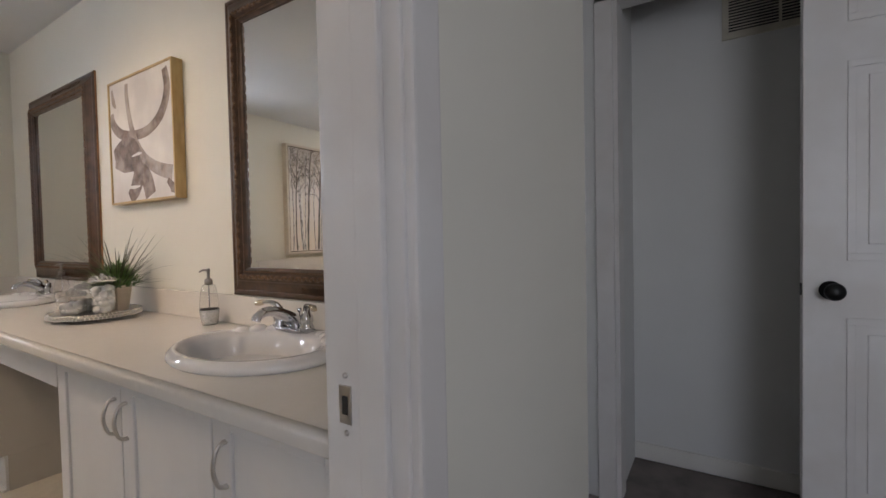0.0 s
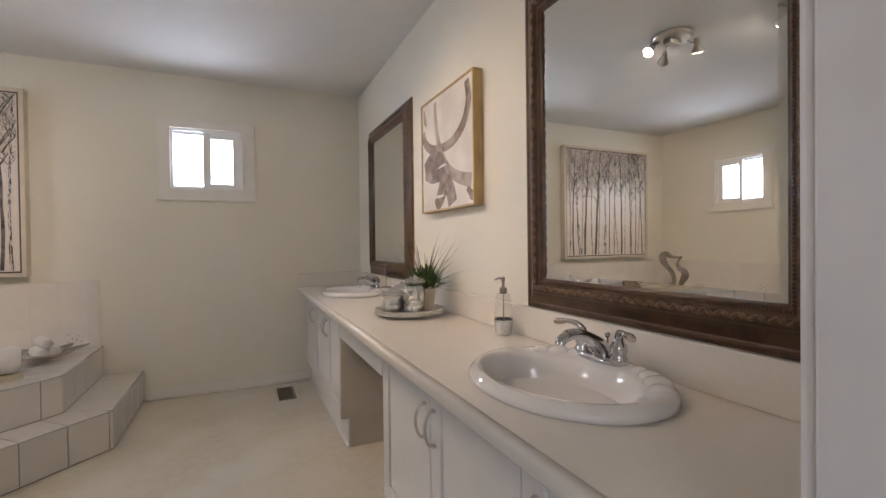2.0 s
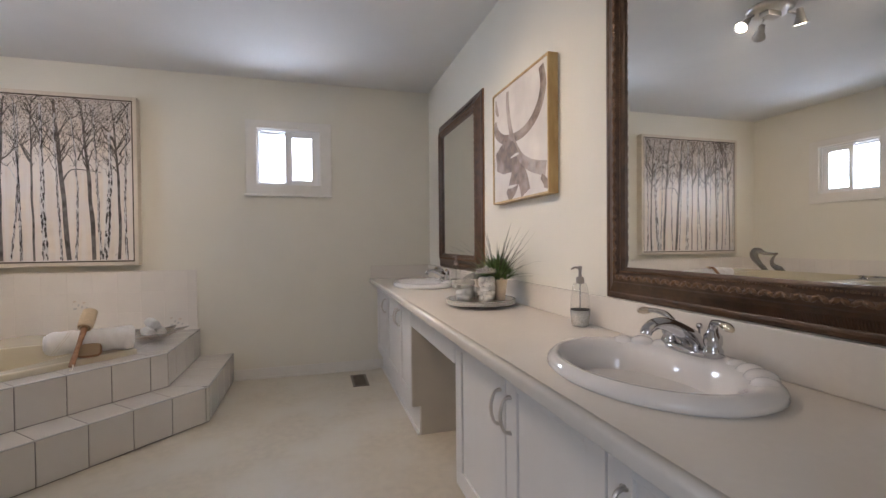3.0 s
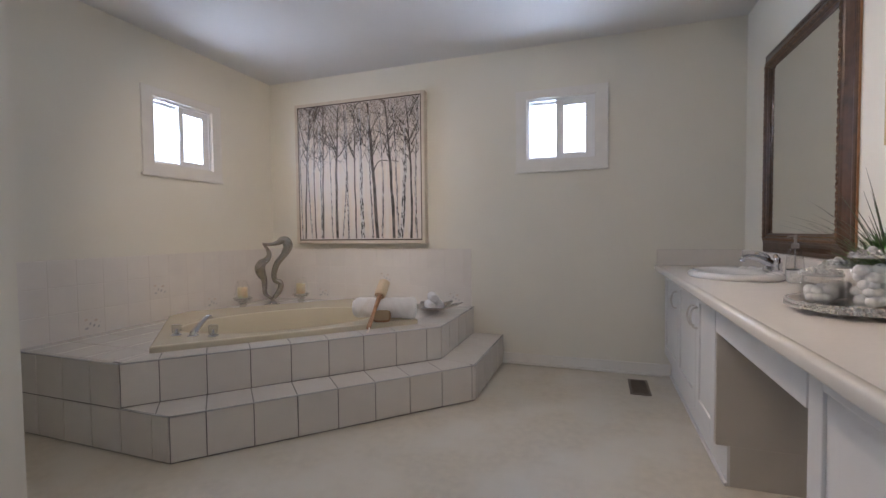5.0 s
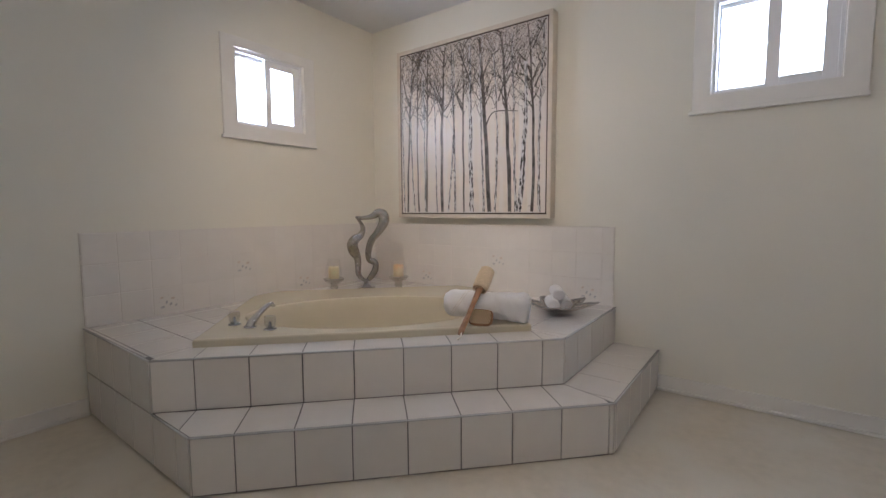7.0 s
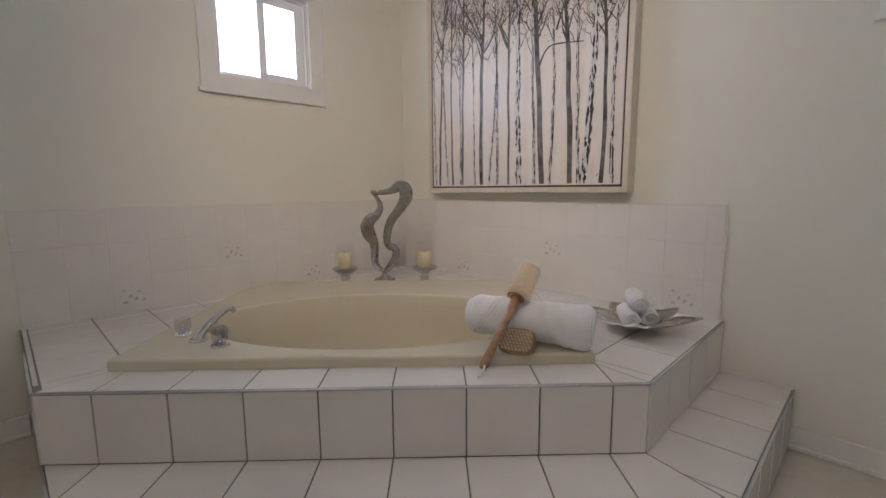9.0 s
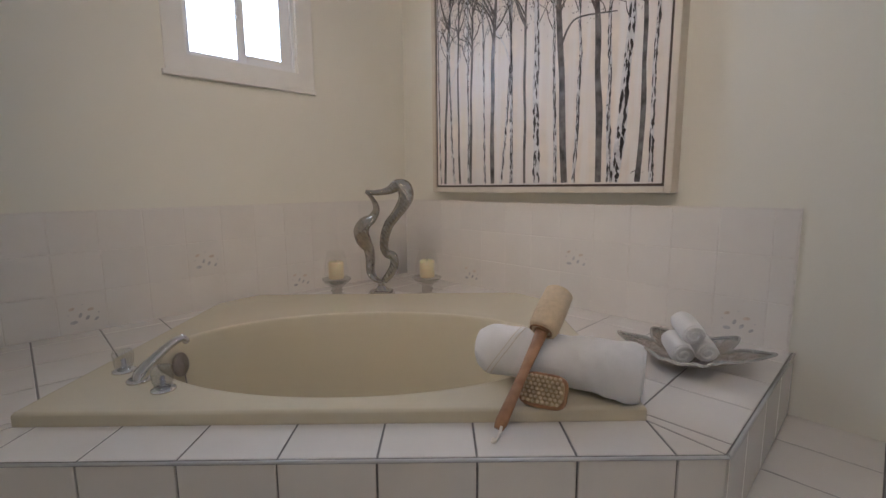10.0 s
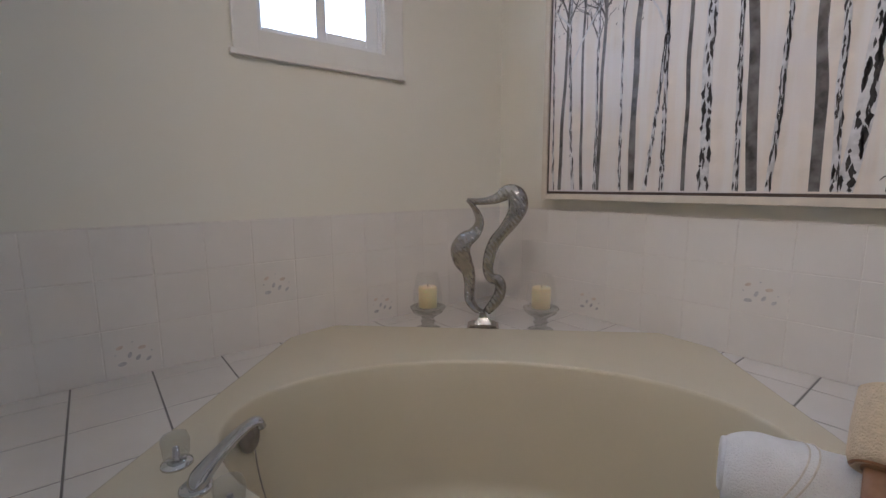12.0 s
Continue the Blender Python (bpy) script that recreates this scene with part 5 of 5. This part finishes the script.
# ---- things on the tub ----
# silver ribbon sculpture
SC = (-2.415, 3.905)
HD = Vector((D.x, D.y, 0))


def sc(pts):
    return [Vector((SC[0], SC[1], DZ)) + HD * ((x - 456) * 0.00100) + Vector((0, 0, (682 - y) * 0.00100)) + Vector((N.x, N.y, 0)) * w for x, y, w in pts]


bm = bmesh.new()
tube(bm, sc([(462, 604, 0), (428, 590, 0.0), (403, 555, 0.01), (402, 490, 0.016), (396, 438, 0.012), (376, 398, 0.0), (366, 352, -0.012), (384, 312, -0.01), (420, 286, 0.0), (440, 246, 0.008),
             (430, 205, 0.01), (408, 172, 0.004), (390, 157, 0.0)]), [0.0134, 0.0224, 0.0246, 0.0246, 0.0268, 0.0380, 0.0402, 0.0358, 0.0291, 0.0246, 0.0212, 0.0179, 0.0089], 18, 0.5, (D.x, D.y, 0), 6, 3.2)
tube(bm, sc([(392, 157, 0), (430, 163, 0), (470, 160, 0.004), (510, 150, 0.008), (545, 130, 0.010), (578, 140, 0.008), (588, 180, 0.0), (570, 225, -0.004), (535, 275, -0.004), (500, 320, 0), (480, 375, 0.004),
             (474, 430, 0.008), (487, 466, 0.010), (512, 472, 0.006), (524, 492, 0.0), (520, 530, 0), (500, 566, 0), (470, 602, 0)]),
     [0.0089, 0.0123, 0.0145, 0.0201, 0.0313, 0.0380, 0.0380, 0.0313, 0.0246, 0.0246, 0.0235, 0.0212, 0.0201, 0.0224, 0.0224, 0.0235, 0.0224, 0.0157], 18, 0.55, (N.x, N.y, 0), 6, 0.6)
bb = bmesh.new()
for w0, w1, z0, z1 in ((0.062, 0.062, 0.0, 0.026), (0.052, 0.050, 0.026, 0.034), (0.036, 0.016, 0.034, 0.058), (0.016, 0.012, 0.055, 0.085)):
    rings_mesh(bb, [[(a * w, b * w * 0.72, z) for a, b in ((-1, -1), (1, -1), (1, 1), (-1, 1))] for w, z in ((w0, z0), (w1, z1))])
for f in bb.faces:
    f.smooth = False
bb.transform(Matrix.Translation((SC[0], SC[1], DZ)) @ Matrix.Rotation(math.atan2(D.y, D.x), 4, "Z"))
me = bpy.data.meshes.new("tmp")
bb.to_mesh(me)
bb.free()
bm.from_mesh(me)
tagged(mesh_ob("sculpture", bm, M_SILVER), "tall twisted silver metal ribbon sculpture on a square base", "sculpture")


def candle(x, y, label):
    root = thing("candle_holder", (x, y, DZ + 0.0005), label, "candle holder", "candle holders")
    root.scale = (1.35, 1.35, 1.38)
    bm = bmesh.new()
    lathe(bm, [(0.036, 0), (0.037, 0.006), (0.022, 0.012), (0.016, 0.02), (0.022, 0.028), (0.016, 0.036), (0.024, 0.044), (0.046, 0.058), (0.053, 0.071), (0.049, 0.071), (0.02, 0.05), (0.002, 0.048)], seg=28)
    part("glass_base", bm, M_CUTGLASS, root, "thick clear glass foot and cup")
    bm = bmesh.new()
    lathe(bm, [(0.038, 0.071), (0.043, 0.09), (0.043, 0.11), (0.037, 0.145), (0.029, 0.172), (0.0278, 0.172), (0.0358, 0.145), (0.0418, 0.11), (0.0418, 0.09), (0.0368, 0.071)], seg=28, cap=False)
    part("glass_shade", bm, M_SHADE, root, "clear glass hurricane shade")
    bm = bmesh.new()
    lathe(bm, [(0.027, 0.071), (0.0275, 0.128), (0.024, 0.132), (0.004, 0.129)], seg=24)
    cd = part("candle", bm, M_WAX, root, "ivory pillar candle")
    bm = bmesh.new()
    lathe(bm, [(0.001, 0.128), (0.001, 0.138)], seg=6)
    part("wick", bm, M_DARK, cd)
    return root


candle(-2.566, 3.742, "clear glass candle holder with ivory candle beside the sculpture")
candle(-2.264, 4.078, "clear glass candle holder with ivory pillar candle near the wall")

# rolled bath towel
RIM = DZ + 0.034


def towel_roll(name, p, q, r, label, group="", turns=2.2, wrap=0.0):
    p, q = Vector(p), Vector(q)
    ax = (q - p).normalized()
    m = Matrix.Translation(p) @ ax.to_track_quat("Z", "Y").to_matrix().to_4x4()
    m3 = m.to_3x3()
    L = (q - p).length
    root = thing(name, p, label, "towel", group)
    inv = Matrix.Translation(-p)
    bm = bmesh.new()
    rings = []
    n, k2 = (56, 90) if wrap else (36, 18)

    def edge(v):
        return 1 / (1 + math.exp(-v))

    for k in range(k2 + 1):
        z = L * k / k2
        a = abs(2 * k / k2 - 1)
        e = 1 - (0.30 if z < L / 2 else 0.12) * a ** 12
        ring = []
        for t in [2 * math.pi * j / n for j in range(n)]:
            up = (m3 @ Vector((math.cos(t), math.sin(t), 0))).z
            f = e * (1 + 0.022 * math.sin(3 * t + z * 22) + 0.016 * math.sin(5 * t - z * 31) + 0.02 * math.sin(2 * t + z * 11))
            # overlapping wrapped layers with slanting edges
            f += wrap * (edge((z - L * (0.70 - 0.10 * up)) / 0.0035) - 0.7 * edge((z - L * (0.20 + 0.11 * up)) / 0.003)) + 0.5 * wrap * edge((z - L * (0.90 + 0.03 * up)) / 0.003)
            f += 0.25 * wrap * math.sin(z * 95 + 4 * up) * a
            flat = 1 - 0.10 * max(0.0, -up - 0.6)
            ring.append(m @ Vector((r * f * flat * math.cos(t), r * f * flat * math.sin(t), z)))
        rings.append(ring)
    rings_mesh(bm, rings, (True, True))
    bm.transform(inv)
    part("roll", bm, M_TOWEL, root)
    # spiral ends
    for z0, sg in ((0.0, -1), (L, 1)):
        s = 0.68 if z0 == 0 else 0.86
        bm = bmesh.new()
        pts = [(r * s * (1 - t / (turns * 6.3)) * math.cos(t), r * s * (1 - t / (turns * 6.3)) * math.sin(t), z0 + sg * (0.001 if wrap else 0.004)) for t in [k * 0.42 for k in range(int(turns * 6.3 / 0.42))]]
        tube(bm, [m @ Vector(q2) for q2 in pts], r * (0.085 if wrap else 0.13), 8, n=2)
        bm.transform(inv)
        part("spiral_end", bm, M_TOWEL, root)
    if wrap:
        for o in (0.155, 0.185):
            bm = bmesh.new()
            pts = []
            for t in [2 * math.pi * j / 40 for j in range(41)]:
                w = m3 @ Vector((math.cos(t), math.sin(t), 0))
                z = L * (o + 0.11 * w.z)
                f = 1.012 + 0.022 * math.sin(3 * t + z * 22) + 0.016 * math.sin(5 * t - z * 31) + 0.02 * math.sin(2 * t + z * 11)
                if w.z > -0.8:
                    pts.append(m @ Vector((r * f * math.cos(t), r * f * math.sin(t), z)))
                elif len(pts) > 3:
                    break
                else:
                    pts = []
            if len(pts) > 3:
                tube(bm, pts, 0.0013, 6, n=2)
                bm.transform(inv)
                part("woven_band", bm, M_ROPE, root, "thin cream woven band")
    return root


towel_roll("bath_towel", (-1.414, 3.511, RIM + 0.076), (-1.032, 3.648, RIM + 0.068), 0.070, "rolled white terry bath towel on the tub rim", wrap=0.085)

# back brush leaning over the towel
B0, B1 = Vector((-1.216, 3.337, 0.451)), Vector((-1.239, 3.619, 0.712))
BD = (B1 - B0).normalized()
br = thing("bath_brush", B0, "wooden back brush with a tan loofah head leaning on the towel", "brush")
bm = bmesh.new()
LB = (B1 - B0).length
tube(bm, [BD * LB * t for t in (0.0, 0.05, 0.15, 0.35, 0.55, 0.72)], [0.011, 0.016, 0.0145, 0.0125, 0.015, 0.018], 12, 0.62, (0, 0, 1), 5)
part("handle", bm, M_HANDLE, br, "brown wooden handle")
bm = bmesh.new()
mm = Matrix.Translation(BD * LB * 0.67) @ BD.to_track_quat("Z", "Y").to_matrix().to_4x4()
lathe(bm, [(0.016, 0.004), (0.033, 0.0), (0.037, 0.012), (0.038, 0.065), (0.036, 0.118), (0.028, 0.125), (0.004, 0.124)], seg=26)
bm.transform(mm)
part("loofah_head", bm, M_LOOFAH, br, "tan loofah roll")
bm = bmesh.new()
pts = [(0.031 * (1 - t / 15) * math.cos(t), 0.031 * (1 - t / 15) * math.sin(t), 0.0) for t in [k * 0.5 for k in range(22)]]
tube(bm, [mm @ Vector(p) for p in pts], 0.0028, 6, n=2)
part("loofah_seam", bm, M_HANDLE, br)
bm = bmesh.new()
tube(bm, [Vector((0.0, 0.012, 0.012)), Vector((0.008, 0.0, 0.006)), Vector((0.014, -0.02, -0.008)), Vector((0.008, -0.03, -0.016)), Vector((0.003, -0.02, -0.012))], 0.0035, 8)
part("cord_loop", bm, M_ROPE, br, "white cotton cord loop")

# bristle brush beside it
hb = thing("hand_brush", (-1.182, 3.452, RIM + 0.001), "rounded wooden hand brush with pale bristles leaning on the towel", "brush")
hm = Matrix.Rotation(radians(19), 4, "Z") @ Matrix.Rotation(radians(57), 4, "X") @ Matrix.Translation((0, 0.040, 0.006))


def pillow_ring(a, b, z, e=0.55):
    return [(a * math.copysign(abs(math.cos(t)) ** e, math.cos(t)), b * math.copysign(abs(math.sin(t)) ** e, math.sin(t)), z) for t in [2 * math.pi * k / 40 for k in range(40)]]


bm = bmesh.new()
rings_mesh(bm, [pillow_ring(0.050, 0.033, -0.013), pillow_ring(0.056, 0.039, -0.009), pillow_ring(0.058, 0.041, -0.001), pillow_ring(0.056, 0.039, 0.006), pillow_ring(0.052, 0.035, 0.008)])
bm.transform(hm)
part("back", bm, M_HANDLE, hb, "rounded wooden brush back")
bm = bmesh.new()
rings_mesh(bm, [pillow_ring(0.051, 0.034, 0.0075), pillow_ring(0.050, 0.033, 0.0100)])
bm.transform(hm)
part("face", bm, M_BRISTLE, hb, "brown bristle bed")
bm = bmesh.new()
for i in range(-4, 5):
    for j in range(-3, 4):
        x, y = i * 0.0112 + (j % 2) * 0.0056, j * 0.0095
        if abs(x) < 0.046 and abs(y) < 0.030:
            lathe(bm, [(0.0030, 0.0098), (0.0040, 0.014), (0.0042, 0.018), (0.0022, 0.0205)], x, y, 0, 7)
bm.transform(hm)
part("bristles", bm, M_LOOFAH, hb, "tan bristle knobs")

# leaf-shaped silver dish with three rolled washcloths
DC = (-1.06, 4.06)
ds = thing("leaf_dish", (*DC, DZ), "silver leaf-shaped metal dish with a beaded rim", "dish")
bm = bmesh.new()
NT, NR = 120, 12
lobes = ((radians(12), 0.225, 0.34), (radians(60), 0.195, 0.30), (radians(140), 0.175, 0.32), (radians(196), 0.20, 0.36), (radians(280), 0.175, 0.55))


def dish_r(t):
    r = 0.105
    for a, l, w in lobes:
        dlt = abs((t - a + math.pi) % (2 * math.pi) - math.pi)
        r = max(r, 0.105 + (l - 0.105) * math.exp(-(dlt / w) ** 2))
    return r


top, low = [], []
for i in range(NR + 1):
    f = i / NR
    ring_t, ring_l = [], []
    for k in range(NT):
        t = 2 * math.pi * k / NT
        r = dish_r(t) * f
        z = 0.004 + 0.30 * dish_r(t) * (f ** 1.9) + 0.0025 * math.sin(15 * t) * f * f
        ring_t.append(bm.verts.new((r * math.cos(t), r * math.sin(t), z + 0.004)))
        ring_l.append(bm.verts.new((r * math.cos(t) * 0.99, r * math.sin(t) * 0.99, z)))
    top.append(ring_t)
    low.append(ring_l)
for i in range(1, NR):
    for k in range(NT):
        for rr in (top, low):
            bm.faces.new((rr[i][k], rr[i][(k + 1) % NT], rr[i + 1][(k + 1) % NT], rr[i + 1][k])).smooth = True
for k in range(NT):
    bm.faces.new((top[NR][k], top[NR][(k + 1) % NT], low[NR][(k + 1) % NT], low[NR][k]))
bm.faces.new(top[1])
bm.faces.new(low[1])
for vs in (top[0], low[0]):
    for v in vs:
        bm.verts.remove(v)
part("dish", bm, M_PLATE, ds)
bm = bmesh.new()
for k in range(230):
    t = 2 * math.pi * k / 230
    r = dish_r(t) * 0.985
    z = 0.009 + 0.295 * dish_r(t) + 0.0025 * math.sin(15 * t)
    bmesh.ops.create_icosphere(bm, subdivisions=1, radius=0.0046, matrix=Matrix.Translation((r * math.cos(t), r * math.sin(t), z)))
brnd = random.Random(8)
for k in range(420):
    t, f = brnd.uniform(0, 2 * math.pi), brnd.uniform(0.86, 0.98)
    r = dish_r(t) * f
    z = 0.009 + 0.30 * dish_r(t) * f ** 1.9 + 0.0025 * math.sin(15 * t) * f * f
    bmesh.ops.create_icosphere(bm, subdivisions=1, radius=0.0026, matrix=Matrix.Translation((r * math.cos(t), r * math.sin(t), z)))
part("beaded_rim", bm, M_BEAD, ds, "sparkling beaded rim")
wd = Vector((0.55, -0.83, 0)).normalized()
for x, y, z, l in ((-1.045, 3.985, 0.488, 0.125), (-0.998, 4.043, 0.490, 0.12), (-1.026, 4.008, 0.546, 0.13)):
    c = Vector((x, y, z))
    towel_roll("washcloth", c - wd * l + Vector((0, 0, 0.008)), c, 0.033, "small white rolled washcloth in the silver dish", "rolled washcloths", 1.8)

# floor register
fv = thing("floor_register", (0.372, 4.095, 0.001), "brown metal floor vent register set in the vinyl floor", "vent")
fv.rotation_euler = (0, 0, 0)
part("frame", boxes((-0.062, -0.046, -0.15, 0.15, 0, 0.005), (0.046, 0.062, -0.15, 0.15, 0, 0.005), (-0.046, 0.046, -0.15, -0.132, 0, 0.005), (-0.046, 0.046, 0.132, 0.15, 0, 0.005), bevel=0.001), M_VENT, fv)
# dark sheet under the slats in place of the shaded duct
part("register_shade", boxes((-0.046, 0.046, -0.132, 0.132, 0, 0.0012)), M_DARK, fv)
for k in range(18):
    part("slat", boxes((-0.046, 0.046, -0.128 + k * 0.0148, -0.123 + k * 0.0148, 0.0012, 0.0042)), M_VENT, fv)

# ---- ceiling spot lamps ----


def ceiling_light(x, y, heads, label):
    root = thing("ceiling_light", (x, y, H), label, "ceiling light", "ceiling spot lamps")
    bm = bmesh.new()
    lathe(bm, [(0.118, -0.0005), (0.12, -0.008), (0.114, -0.022), (0.10, -0.027), (0.004, -0.028)], seg=40)
    part("canopy", bm, M_NICKEL, root, "round satin nickel canopy")
    part("mount", boxes((-0.05, 0.05, -0.028, 0.028, -0.058, -0.027), bevel=0.004), M_NICKEL, root)
    for (hx, hy, hz), target, watts, cone in heads:
        hp = Vector((hx, hy, hz))
        d = (Vector(target) - hp - Vector((x, y, H))).normalized()
        bm = bmesh.new()
        tube(bm, [Vector((hx * 0.6, hy * 0.6, -0.03)), Vector((hx * 0.85, hy * 0.85, -0.045)), hp - d * 0.03], 0.006, 8, n=3)
        part("arm", bm, M_NICKEL, root)
        bm = bmesh.new()
        lathe(bm, [(0.004, -0.062), (0.016, -0.06), (0.019, -0.03), (0.023, -0.01), (0.036, 0.026), (0.037, 0.03), (0.033, 0.03), (0.02, -0.004), (0.004, -0.01)], seg=24)
        mm = Matrix.Translation(hp) @ d.to_track_quat("Z", "Y").to_matrix().to_4x4()
        bm.transform(mm)
        hd = part("head", bm, M_NICKEL, root, "conical satin nickel lamp head")
        bm = bmesh.new()
        lathe(bm, [(0.012, 0.0), (0.031, 0.0235), (0.026, 0.029), (0.004, 0.0305)], seg=20)
        bm.transform(mm)
        bl = part("bulb", bm, M_BULB, hd, "lit halogen bulb")
        bl.visible_shadow = False
        spot_lamp("spot", Vector((x, y, H)) + hp + d * 0.04, target, watts, cone)
    return root


LA, LB2 = (-0.54, 2.47), (-0.90, 1.88)
ceiling_light(*LA, [((0.10, 0.085, -0.075), (1.04, 2.45, 0.95), 57, 86), ((-0.07, 0.12, -0.09), (-2.1, 4.4, 1.40), 22, 85), ((-0.15, -0.06, -0.075), (-1.4, 2.7, 0.0), 14, 110)],
              "three-head satin nickel ceiling spot lamp, lit")
ceiling_light(*LB2, [((0.10, -0.05, -0.075), (1.04, 1.5, 0.9), 11, 95), ((-0.05, 0.12, -0.085), (-2.55, 4.22, 1.05), 64, 72), ((0.04, 0.12, -0.08), (0.0, 4.4, 0.8), 22, 100)],
              "second three-head ceiling spot lamp, lit")
